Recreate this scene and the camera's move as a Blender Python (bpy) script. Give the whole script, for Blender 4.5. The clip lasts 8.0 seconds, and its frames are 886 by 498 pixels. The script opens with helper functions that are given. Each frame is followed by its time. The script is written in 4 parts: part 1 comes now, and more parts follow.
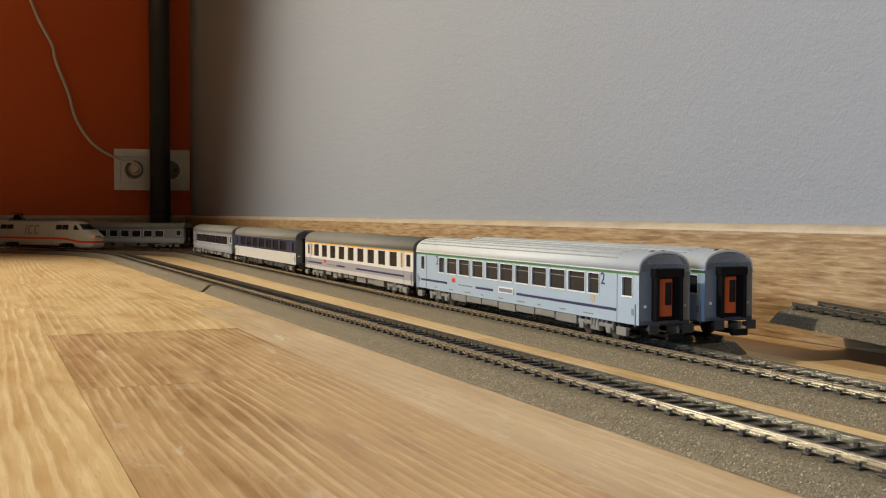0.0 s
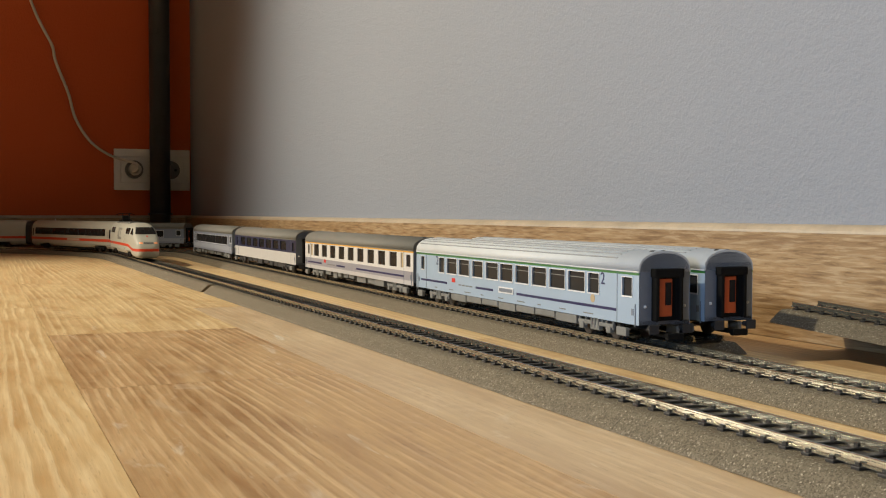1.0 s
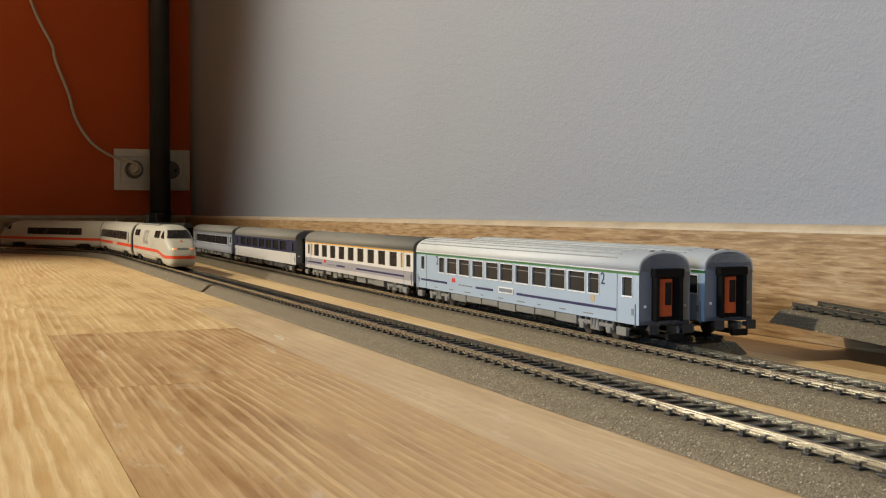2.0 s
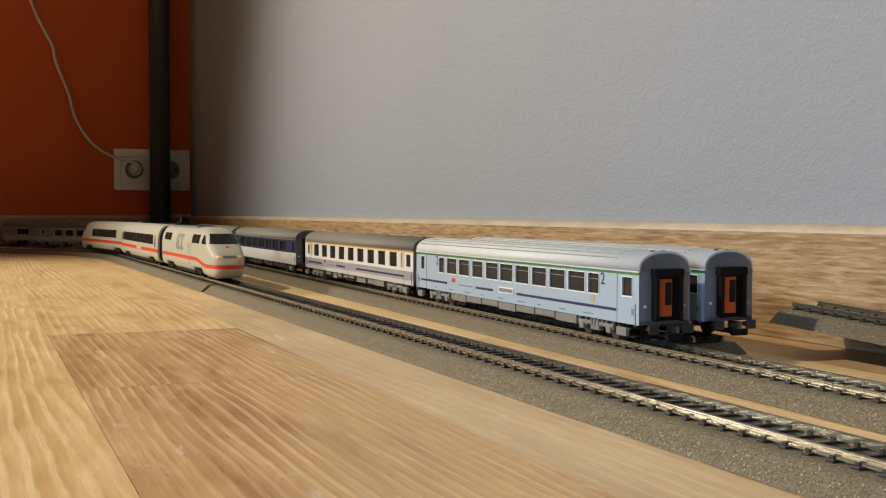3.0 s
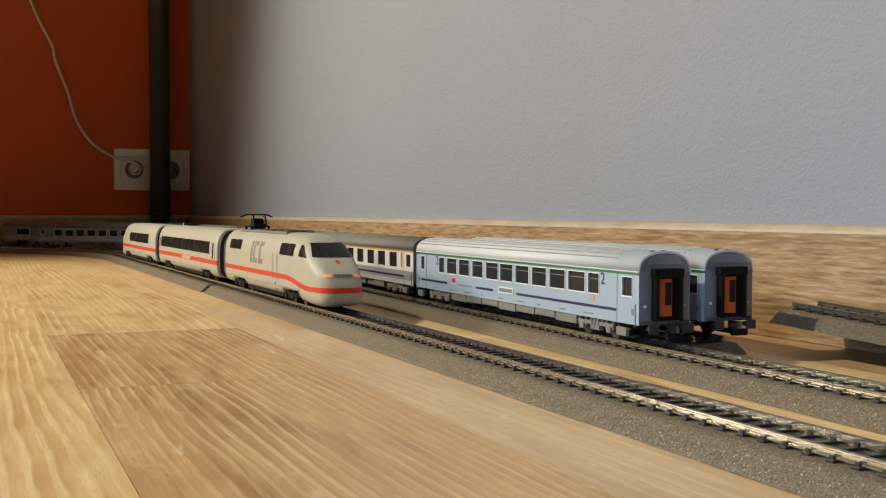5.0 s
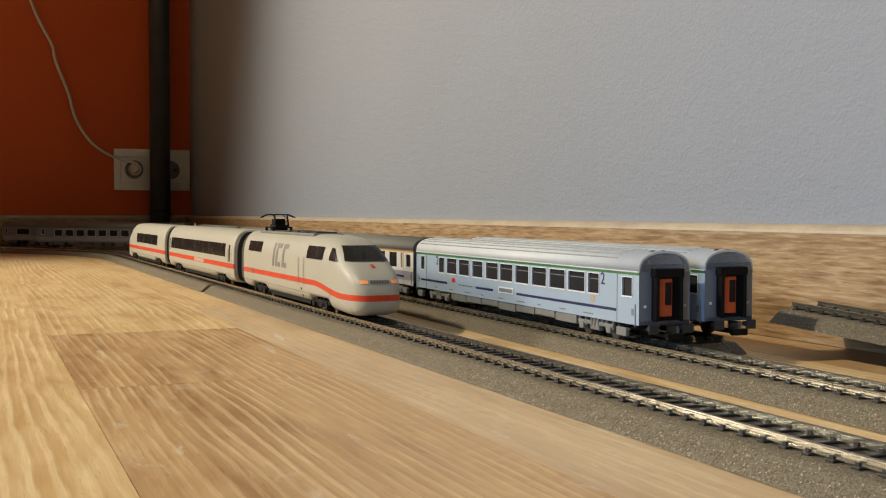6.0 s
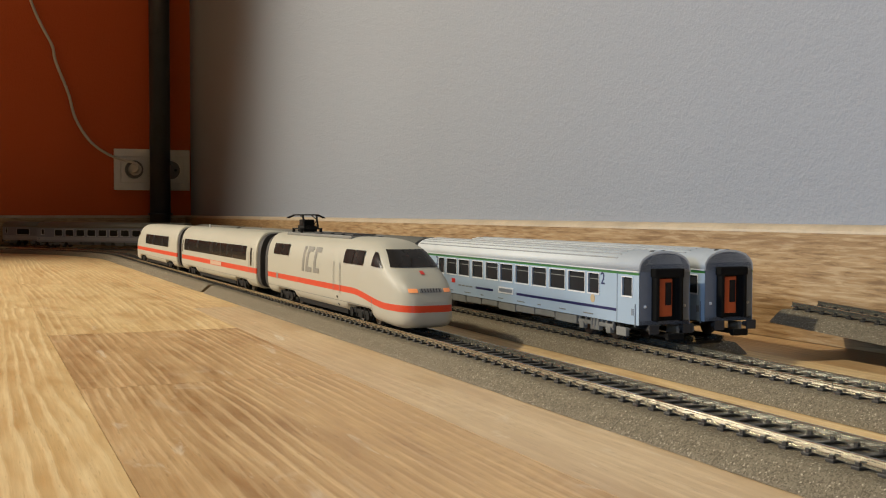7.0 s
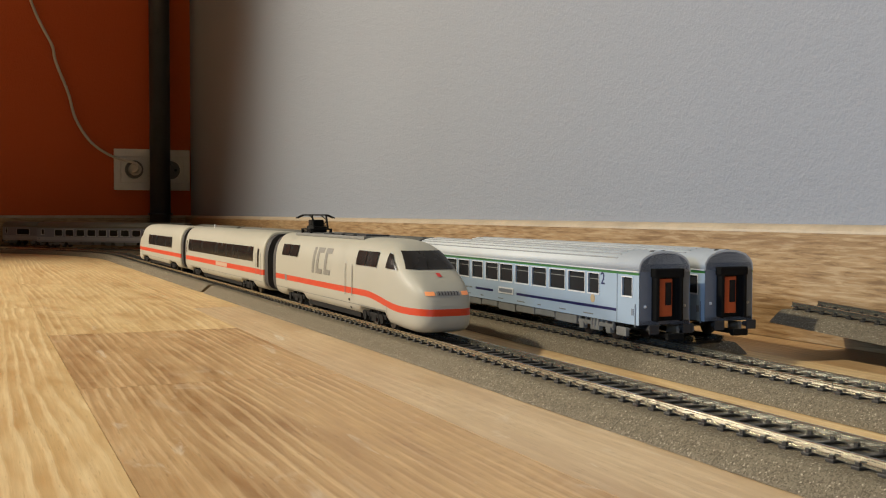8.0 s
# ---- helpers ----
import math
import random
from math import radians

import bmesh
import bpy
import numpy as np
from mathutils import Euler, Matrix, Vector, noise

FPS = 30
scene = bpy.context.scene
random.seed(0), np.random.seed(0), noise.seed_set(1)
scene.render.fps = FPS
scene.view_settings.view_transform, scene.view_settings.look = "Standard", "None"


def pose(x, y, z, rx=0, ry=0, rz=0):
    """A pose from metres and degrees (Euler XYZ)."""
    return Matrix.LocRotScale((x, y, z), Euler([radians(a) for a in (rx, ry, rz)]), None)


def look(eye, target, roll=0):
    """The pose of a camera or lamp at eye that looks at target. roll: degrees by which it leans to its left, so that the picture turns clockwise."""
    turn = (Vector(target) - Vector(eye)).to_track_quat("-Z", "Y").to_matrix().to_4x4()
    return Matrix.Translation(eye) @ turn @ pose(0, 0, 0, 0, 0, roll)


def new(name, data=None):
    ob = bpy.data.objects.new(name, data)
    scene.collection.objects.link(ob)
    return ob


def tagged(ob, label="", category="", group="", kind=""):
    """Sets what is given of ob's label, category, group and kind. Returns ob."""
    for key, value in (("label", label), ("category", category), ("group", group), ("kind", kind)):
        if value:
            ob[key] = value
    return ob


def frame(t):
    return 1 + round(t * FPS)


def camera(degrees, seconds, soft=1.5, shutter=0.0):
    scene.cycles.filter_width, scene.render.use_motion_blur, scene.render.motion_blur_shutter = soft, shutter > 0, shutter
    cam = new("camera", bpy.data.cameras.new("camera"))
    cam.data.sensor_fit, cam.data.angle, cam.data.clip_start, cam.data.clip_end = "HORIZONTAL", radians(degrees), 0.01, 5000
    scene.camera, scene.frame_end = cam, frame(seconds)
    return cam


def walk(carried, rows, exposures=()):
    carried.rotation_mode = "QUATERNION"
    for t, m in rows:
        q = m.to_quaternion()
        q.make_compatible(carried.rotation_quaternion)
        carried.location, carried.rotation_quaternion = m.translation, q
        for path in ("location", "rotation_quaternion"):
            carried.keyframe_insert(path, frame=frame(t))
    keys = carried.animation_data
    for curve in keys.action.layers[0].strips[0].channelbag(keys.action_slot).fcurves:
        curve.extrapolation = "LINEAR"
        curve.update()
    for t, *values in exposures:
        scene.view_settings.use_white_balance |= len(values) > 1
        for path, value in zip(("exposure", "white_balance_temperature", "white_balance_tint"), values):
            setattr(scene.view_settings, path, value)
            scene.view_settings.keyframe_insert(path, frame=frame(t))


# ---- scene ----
cam = camera(44.494, 8.0, soft=1.1)
EYE = Vector((2.196, -0.3916, 0.074))
SIDE = Vector((0.39442, 0.91893, 0.00175))
UP = Vector((-0.03122, 0.01149, 0.99945))
AHEAD = Vector((-0.9184, 0.39426, -0.03322))
stand = Matrix((SIDE, UP, -AHEAD)).transposed().to_4x4()
stand.translation = EYE
walk(cam, [(0.0, stand), (8.0, stand)], exposures=[(0.0, 0.0), (8.0, 0.0)])
cam.data.dof.use_dof = True
cam.data.dof.focus_distance = 0.95
cam.data.dof.aperture_fstop = 125.0

# ---- light ----
world = bpy.data.worlds.new("world")
scene.world = world
world.use_nodes = True
world.node_tree.nodes["Background"].inputs[0].default_value = (0.5, 0.6, 0.8, 1)
world.node_tree.nodes["Background"].inputs[1].default_value = 0.08


def lamp(name, kind, power, colour, eye, target, size=0.2):
    data = bpy.data.lights.new(name, kind)
    data.energy, data.color = power, colour
    if kind == "AREA":
        data.shape, data.size = "DISK", size
    else:
        data.shadow_soft_size = size
    ob = new(name, data)
    ob.matrix_world = look(eye, target)
    return ob


# added lights, unseen: a warm, ceiling-high spot south of the tracks, one at the west opening,
# and two low spots behind the camera: one warm, one cool
south_spot = lamp("added_south_spot", "SPOT", 248, (1.0, 0.90, 0.70), (1.15, -2.15, 1.95), (2.0, -0.3, 0.0), 0.06)
# the cone's soft edge stands in for the shade over the corner
south_spot.data.spot_size, south_spot.data.spot_blend = radians(77), 0.5
# stands in for an unknown source to the west, for the rail glints
lamp("added_west_light", "AREA", 48, (1.0, 0.92, 0.78), (-0.42, -2.12, 0.90), (2.3, -0.9, 0.05), 0.30)
# added warm source of unknown kind, placed by the direction of its shadows
low_warm_spot = lamp("added_low_warm_light", "SPOT", 14, (1.0, 0.92, 0.80), (3.06, -1.55, 0.37), (1.85, -0.05, 0.14), 0.03)
low_warm_spot.data.spot_size, low_warm_spot.data.spot_blend = radians(48), 0.9
# added cool source of unknown kind that tints the right of the wall
screen = lamp("added_low_cool_light", "SPOT", 44, (0.30, 0.57, 1.0), (2.87, -1.70, 0.32), (2.16, -0.02, 0.36), 0.05)
screen.data.spot_size, screen.data.spot_blend = radians(50), 0.9

# ---- materials ----


class Nodes:
    """Short hand for building a material's nodes."""

    def __init__(self, name, rough=0.6, metal=0.0, spec=0.5):
        self.m = bpy.data.materials.new(name)
        self.m.use_nodes = True
        self.t = self.m.node_tree
        self.b = self.t.nodes["Principled BSDF"]
        self.b.inputs["Roughness"].default_value = rough
        self.b.inputs["Metallic"].default_value = metal
        self.b.inputs["Specular IOR Level"].default_value = spec
        self.co = self.t.nodes.new("ShaderNodeTexCoord")

    def put(self, socket, value):
        if isinstance(value, bpy.types.NodeSocket):
            self.t.links.new(value, socket)
        elif isinstance(value, (tuple, list)) and len(value) == 3 and socket.type == "RGBA":
            socket.default_value = (*value, 1)
        else:
            socket.default_value = value

    def space(self, scale=(1, 1, 1), where="Object", turn=0.0):
        n = self.t.nodes.new("ShaderNodeMapping")
        n.inputs["Scale"].default_value = scale
        n.inputs["Rotation"].default_value = (0, 0, turn)
        self.t.links.new(self.co.outputs[where], n.inputs["Vector"])
        return n.outputs[0]

    def noise(self, vec, scale, detail=4.0, rough=0.55, distort=0.0):
        n = self.t.nodes.new("ShaderNodeTexNoise")
        self.put(n.inputs["Vector"], vec)
        n.inputs["Scale"].default_value = scale
        n.inputs["Detail"].default_value = detail
        n.inputs["Roughness"].default_value = rough
        n.inputs["Distortion"].default_value = distort
        return n.outputs["Fac"]

    def ramp(self, fac, stops, hard=False):
        n = self.t.nodes.new("ShaderNodeValToRGB")
        n.color_ramp.interpolation = "CONSTANT" if hard else "LINEAR"
        e = n.color_ramp.elements
        while len(e) < len(stops):
            e.new(0.5)
        for el, (p, c) in zip(e, stops):
            el.position, el.color = p, (*c, 1)
        self.put(n.inputs[0], fac)
        return n.outputs[0]

    def mix(self, fac, a, b, how="MIX"):
        n = self.t.nodes.new("ShaderNodeMix")
        n.data_type, n.blend_type = "RGBA", how
        self.put(n.inputs["Factor"], fac)
        self.put(n.inputs["A"], a)
        self.put(n.inputs["B"], b)
        return n.outputs["Result"]

    def math(self, how, a, b=0.0, c=0.0):
        n = self.t.nodes.new("ShaderNodeMath")
        n.operation = how
        for i, v in enumerate((a, b, c)):
            self.put(n.inputs[i], v)
        return n.outputs[0]

    def xyz(self, vec):
        n = self.t.nodes.new("ShaderNodeSeparateXYZ")
        self.put(n.inputs[0], vec)
        return n.outputs

    def fit(self, v, a, b, c, d, how="LINEAR"):
        n = self.t.nodes.new("ShaderNodeMapRange")
        n.interpolation_type = how
        for i, x in enumerate((v, a, b, c, d)):
            self.put(n.inputs[i], x)
        return n.outputs[0]

    def chance(self):
        return self.t.nodes.new("ShaderNodeObjectInfo").outputs["Random"]

    def bump(self, height, strength, depth):
        n = self.t.nodes.new("ShaderNodeBump")
        n.inputs["Strength"].default_value = strength
        n.inputs["Distance"].default_value = depth
        self.put(n.inputs["Height"], height)
        self.put(self.b.inputs["Normal"], n.outputs[0])

    def colour(self, value):
        self.put(self.b.inputs["Base Color"], value)

    def rough(self, value):
        self.put(self.b.inputs["Roughness"], value)


def plain(name, colour, rough=0.45, metal=0.0, vary=0.10, scale=120.0, spec=0.5):
    """Painted or moulded surface with slight unevenness at two scales."""
    n = Nodes(name, rough, metal, spec)
    a = n.noise(n.space(), scale, 3)
    b = n.noise(n.space(), scale * 9, 2)
    k = n.math("ADD", n.math("MULTIPLY", a, 0.7), n.math("MULTIPLY", b, 0.3))
    lo = tuple(c * (1 - vary) for c in colour)
    hi = tuple(min(1, c * (1 + vary)) for c in colour)
    n.colour(n.ramp(k, [(0.3, lo), (0.7, hi)]))
    n.rough(n.fit(k, 0.3, 0.7, rough * 0.85, min(1, rough * 1.15)))
    return n.m


def oak_board(name, base, pale, dark, ring=120.0, ring_mix=0.6, ripple=0.25, lime=0.3):
    """Oak plank print: wavy pale growth lines, brown flame patches, ripple marks, limed dashes and pores."""
    n = Nodes(name, 0.42)
    add = n.t.nodes.new("ShaderNodeVectorMath")
    add.operation = "ADD"
    comb = n.t.nodes.new("ShaderNodeCombineXYZ")
    r = n.chance()
    for k, f in enumerate((37.0, 91.0, 13.0)):
        n.put(comb.inputs[k], n.math("MULTIPLY", r, f))
    n.put(add.inputs[0], n.space())
    n.put(add.inputs[1], comb.outputs[0])
    def at(*scale):
        m = n.t.nodes.new("ShaderNodeMapping")
        m.inputs["Scale"].default_value = scale
        n.put(m.inputs["Vector"], add.outputs[0])
        return m.outputs[0]
    # growth lines, bent on a long and a short scale
    long_bend = n.noise(at(2.2, 14, 14), 1.0, 2, 0.45)
    short_bend = n.noise(at(16, 60, 60), 1.0, 3, 0.55)
    phase = n.math("ADD", n.math("MULTIPLY", n.xyz(add.outputs[0])[1], ring), n.math("ADD", n.math("MULTIPLY", long_bend, 4.5), n.math("MULTIPLY", short_bend, 0.75)))
    saw = n.math("FRACT", phase)
    line = n.math("MULTIPLY", n.fit(saw, 0.50, 0.70, 0.0, 1.0, "SMOOTHSTEP"), n.fit(saw, 0.88, 0.95, 1.0, 0.0, "SMOOTHSTEP"))
    broken = n.fit(n.noise(at(5, 30, 30), 1.0, 4, 0.65), 0.38, 0.58, 0.10, 1.0)
    line = n.math("MULTIPLY", line, broken)
    # flame patches and mottling
    flame = n.fit(n.noise(at(4.0, 17, 17), 1.0, 4, 0.6, 0.6), 0.36, 0.66, 0.0, 1.0, "SMOOTHSTEP")
    mottle = n.noise(at(18, 90, 90), 1.0, 4, 0.65)
    fine = n.noise(at(38, 1000, 1000), 1.0, 4, 0.65)
    col = n.mix(flame, base, dark)
    col = n.mix(n.fit(mottle, 0.3, 0.7, 0.0, 0.6), col, pale)
    col = n.mix(n.math("MULTIPLY", line, ring_mix), col, tuple(min(1.0, c * 1.10 + 0.05) for c in pale))
    # dark lip beside each growth line
    lip = n.math("MULTIPLY", n.fit(saw, 0.05, 0.30, 1.0, 0.0), n.math("MULTIPLY", broken, 0.6 * ring_mix))
    col = n.mix(lip, col, tuple(c * 0.75 for c in dark))
    # ripple marks across the grain
    rip = n.math("SINE", n.math("ADD", n.math("MULTIPLY", n.xyz(add.outputs[0])[0], 520.0), n.math("MULTIPLY", n.noise(at(20, 45, 45), 1.0, 3), 26.0)))
    where = n.fit(n.noise(at(5, 20, 20), 1.2, 2), 0.48, 0.62, 0.0, ripple)
    col = n.mix(n.math("MULTIPLY", n.fit(rip, -0.2, 1.0, 0.0, 1.0), where), col, pale)
    # limed dashes, pores
    dash = n.fit(n.noise(at(14, 75, 75), 1.3, 4, 0.6, 0.8), 0.64, 0.70, 0.0, lime)
    col = n.mix(dash, col, (0.84, 0.76, 0.62))
    smudge = n.fit(n.noise(at(26, 46, 46), 1.0, 4, 0.6, 1.0), 0.60, 0.72, 0.0, lime * 0.55)
    col = n.mix(smudge, col, (0.80, 0.70, 0.55))
    pores = n.fit(n.noise(at(60, 700, 700), 1.5, 2), 0.64, 0.72, 0.0, 0.4)
    col = n.mix(pores, col, tuple(c * 0.6 for c in dark))
    col = n.mix(n.fit(fine, 0.35, 0.65, 0.0, 0.40), col, tuple(c * 0.72 for c in base))
    n.colour(col)
    n.rough(n.fit(mottle, 0.3, 0.7, 0.34, 0.52))
    n.bump(n.math("ADD", n.math("MULTIPLY", line, 0.6), fine), 0.25, 0.0003)
    return n.m


oak_pale = oak_board("pale_oak_board", (0.75, 0.52, 0.245), (0.87, 0.69, 0.40), (0.62, 0.37, 0.145), 160.0, 0.62, 0.12, 0.12)
oak_mid = oak_board("honey_oak_board", (0.76, 0.53, 0.25), (0.89, 0.70, 0.40), (0.52, 0.30, 0.115), 170.0, 0.42, 0.5, 0.35)
oak_brown = oak_board("brown_oak_board", (0.55, 0.34, 0.158), (0.76, 0.55, 0.30), (0.34, 0.17, 0.064), 205.0, 0.52, 0.2, 0.45)
oak_grey = oak_board("limed_oak_board", (0.62, 0.445, 0.25), (0.78, 0.62, 0.42), (0.45, 0.285, 0.15), 170.0, 0.22, 0.3, 0.8)


def skirting_oak():
    """Oak print of the skirting: short wavy flakes along the board over broad tawny bands."""
    n = Nodes("oak_skirting", 0.45)
    broad = n.noise(n.space((5.0, 5.0, 60)), 1.0, 3, 0.5, 0.3)
    flake = n.noise(n.space((48, 48, 520)), 1.0, 4, 0.6, 0.4)
    vein = n.noise(n.space((9, 9, 420)), 1.0, 3, 0.6)
    col = n.ramp(broad, [(0.30, (0.25, 0.15, 0.066)), (0.5, (0.32, 0.205, 0.098)), (0.72, (0.39, 0.265, 0.135))])
    col = n.mix(n.fit(flake, 0.50, 0.64, 0.0, 0.62), col, (0.50, 0.375, 0.23))
    col = n.mix(n.fit(flake, 0.34, 0.47, 0.7, 0.0), col, (0.14, 0.075, 0.032))
    col = n.mix(n.fit(vein, 0.56, 0.68, 0.0, 0.5), col, (0.17, 0.09, 0.035))
    n.colour(col)
    n.rough(n.fit(flake, 0.3, 0.7, 0.38, 0.55))
    n.bump(flake, 0.3, 0.0004)
    return n.m


oak_skirt = skirting_oak()
pale_edge = plain("pale_oak_edge", (0.42, 0.345, 0.25), 0.5, 0, 0.18, 40)


def wall_paint(name, colour, tint):
    n = Nodes(name, 0.75)
    big = n.noise(n.space(), 3.0, 3)
    roller = n.noise(n.space(), 380.0, 4, 0.6)
    col = n.mix(big, colour, tint)
    # small knocks and scuffs
    v = n.t.nodes.new("ShaderNodeTexVoronoi")
    n.put(v.inputs["Vector"], n.space((1, 1, 0.7)))
    v.inputs["Scale"].default_value = 11
    chip = n.fit(n.math("ADD", v.outputs["Distance"], n.math("MULTIPLY", roller, 0.02)), 0.030, 0.036, 0.75, 0.0)
    col = n.mix(chip, col, tuple(c * 0.45 for c in colour))
    scuff = n.fit(n.noise(n.space((9, 9, 120)), 1.0, 4, 0.7), 0.64, 0.72, 0.0, 0.35)
    low = n.fit(n.xyz(n.space())[2], 0.07, 0.11, 1.0, 0.0)
    col = n.mix(n.math("MULTIPLY", scuff, low), col, tuple(c * 0.4 for c in colour))
    n.colour(col)
    rough_coat = n.math("ADD", n.math("MULTIPLY", roller, 1.0), n.math("MULTIPLY", n.noise(n.space(), 120, 4, 0.6), 1.2))
    n.bump(n.math("SUBTRACT", rough_coat, n.math("MULTIPLY", chip, 2.0)), 0.55, 0.0014)
    return n.m


grey_paint = wall_paint("grey_wall_paint", (0.240, 0.266, 0.318), (0.264, 0.292, 0.348))
orange_paint = wall_paint("orange_wall_paint", (0.50, 0.075, 0.008), (0.56, 0.095, 0.011))
pale_paint = wall_paint("pale_wall_paint", (0.33, 0.323, 0.305), (0.36, 0.352, 0.335))


def ballast_mat():
    n = Nodes("ballast", 0.75)
    v = n.t.nodes.new("ShaderNodeTexVoronoi")
    n.put(v.inputs["Vector"], n.space())
    v.inputs["Scale"].default_value = 2200
    grain = n.noise(n.space(), 1800, 3)
    lump = n.noise(n.space(), 60, 3)
    hue = n.xyz(v.outputs["Color"])[0]
    col = n.ramp(hue, [(0.0, (0.080, 0.066, 0.043)), (0.5, (0.155, 0.130, 0.086)), (0.95, (0.205, 0.174, 0.119)), (0.99, (0.50, 0.44, 0.33))])
    n.colour(n.mix(n.math("MULTIPLY", lump, 0.4), col, (0.130, 0.103, 0.064)))
    n.rough(n.fit(hue, 0, 1, 0.95, 0.55))
    n.bump(n.math("ADD", n.math("MULTIPLY", v.outputs["Distance"], -1.0), n.math("MULTIPLY", grain, 0.4)), 0.4, 0.0004)
    return n.m


ballast = ballast_mat()
sleeper_mat = plain("sleeper_plastic", (0.020, 0.0185, 0.017), 0.5, 0, 0.25, 300)
rail_mat = plain("nickel_silver_rail", (0.42, 0.40, 0.325), 0.15, 0.85, 0.12, 90)
ice_grey = plain("model_grey", (0.20, 0.20, 0.20), 0.4)
stripe_pale = plain("stripe_gap_paint", (0.52, 0.36, 0.27), 0.45)
flank_grey = plain("flank_grey", (0.20, 0.195, 0.175), 0.5)
black = plain("black_plastic", (0.007, 0.007, 0.007), 0.7, 0, 0.2, 200, 0.15)
dark_grey = plain("dark_grey_plastic", (0.038, 0.038, 0.040), 0.6, 0, 0.2, 200, 0.3)
under_grey = plain("underframe_grey", (0.17, 0.175, 0.17), 0.55, 0, 0.2, 150)
end_grey = plain("end_wall_grey", (0.17, 0.20, 0.25), 0.45, 0, 0.08)
silver_roof = plain("silver_roof_paint", (0.56, 0.60, 0.63), 0.55, 0.0, 0.06, 60)
roof_line = plain("roof_rib_grey", (0.27, 0.29, 0.31), 0.6)
grey_roof = plain("grey_roof_paint", (0.17, 0.165, 0.145), 0.68, 0, 0.08, 60)
frame_white = plain("window_frame_silver", (0.72, 0.74, 0.77), 0.35)
door_orange = plain("orange_end_door", (0.50, 0.085, 0.02), 0.45)
red_paint = plain("red_marking", (0.62, 0.03, 0.02), 0.4)
navy = plain("navy_marking", (0.012, 0.014, 0.085), 0.4)
pipe_mat = plain("anthracite_pipe_paint", (0.045, 0.050, 0.060), 0.32, 0, 0.15, 30)
socket_white = plain("socket_plastic", (0.72, 0.70, 0.66), 0.3, 0, 0.04, 50)
cable_mat = plain("white_cable", (0.55, 0.50, 0.44), 0.45, 0, 0.08, 80)
curtain_tan = plain("cabin_tan", (0.42, 0.33, 0.2), 0.6)
wheel_mat = plain("wheel_metal", (0.07, 0.062, 0.055), 0.5, 0.6, 0.2, 200)


def glass_mat(name, colour, rough=0.16):
    n = Nodes(name, rough, 0.0, 0.10)
    k = n.noise(n.space(), 60, 2)
    n.colour(n.mix(k, colour, tuple(c * 1.6 for c in colour)))
    n.rough(n.fit(k, 0.3, 0.7, rough, rough * 2))
    return n.m


tinted = glass_mat("tinted_window", (0.014, 0.013, 0.013))
tinted_brown = glass_mat("brown_window", (0.020, 0.021, 0.023), 0.06)


def lamp_glow(name, colour, power):
    n = Nodes(name, 0.3)
    n.colour((0.8, 0.35, 0.15))
    n.put(n.b.inputs["Emission Color"], colour)
    n.b.inputs["Emission Strength"].default_value = power
    return n.m


headlight_mat = lamp_glow("headlight_lens", (1.0, 0.22, 0.05), 0.22)


def livery(name, stops, rough=0.38):
    """Side paint in level bands; stops are heights in metres over the rail, each with its colour."""
    n = Nodes(name, rough)
    z = n.xyz(n.space())[2]
    band = n.ramp(n.fit(z, 0.0, 0.06, 0.0, 1.0), [(h / 0.06, c) for h, c in stops], True)
    n.colour(n.mix(n.math("MULTIPLY", n.noise(n.space(), 70, 3), 0.35), band, (0.75, 0.70, 0.64), "MULTIPLY"))
    n.rough(n.fit(n.noise(n.space(), 200, 2), 0.3, 0.7, rough * 0.85, rough * 1.2))
    return n.m


ice_blue = (0.335, 0.445, 0.585)
livery_a = livery("pale_blue_livery", [(0.0, ice_blue), (0.0333, (0.03, 0.16, 0.035)), (0.0346, ice_blue)])
livery_b = livery("white_grey_livery", [(0.0, (0.50, 0.50, 0.52)), (0.0128, (0.30, 0.30, 0.35)), (0.0195, (0.66, 0.66, 0.66)), (0.0336, (0.75, 0.40, 0.04)), (0.0354, (0.6, 0.6, 0.6))])
livery_c = livery("navy_white_livery", [(0.0, (0.55, 0.55, 0.55)), (0.0215, (0.014, 0.018, 0.06)), (0.06, (0.014, 0.018, 0.06))])
livery_d = livery("grey_livery", [(0.0, (0.26, 0.28, 0.345)), (0.0125, (0.35, 0.375, 0.43)), (0.0185, (0.20, 0.225, 0.29))])


def white_train_mat(name, z_side, z_nose, half, x_from, x_to):
    """Ivory body with a red waist stripe that swings down along the nose (nose at x = 0)."""
    n = Nodes(name, 0.30, 0.0, 0.3)
    x, y, z = n.xyz(n.space())
    mid = n.fit(x, x_from, x_to, z_side, z_nose, "SMOOTHSTEP")
    band = n.math("LESS_THAN", n.math("ABSOLUTE", n.math("SUBTRACT", z, mid)), half)
    dirt = n.noise(n.space(), 55, 4)
    ivory = n.mix(dirt, (0.385, 0.375, 0.32), (0.425, 0.415, 0.355))
    low = n.fit(z, 0.002, 0.010, 1.0, 0.0)
    ivory = n.mix(n.math("MULTIPLY", n.math("MULTIPLY", low, dirt), 0.5), ivory, (0.45, 0.38, 0.30))
    n.colour(n.mix(band, ivory, (0.56, 0.050, 0.014)))
    n.rough(n.fit(dirt, 0.3, 0.7, 0.42, 0.55))
    return n.m


white_loco = white_train_mat("ivory_power_car", 0.0180, 0.0130, 0.0018, -0.080, -0.022)
white_car = white_train_mat("ivory_coach", 0.0180, 0.0180, 0.0021, 5.0, 6.0)

# ---- mesh helpers ----


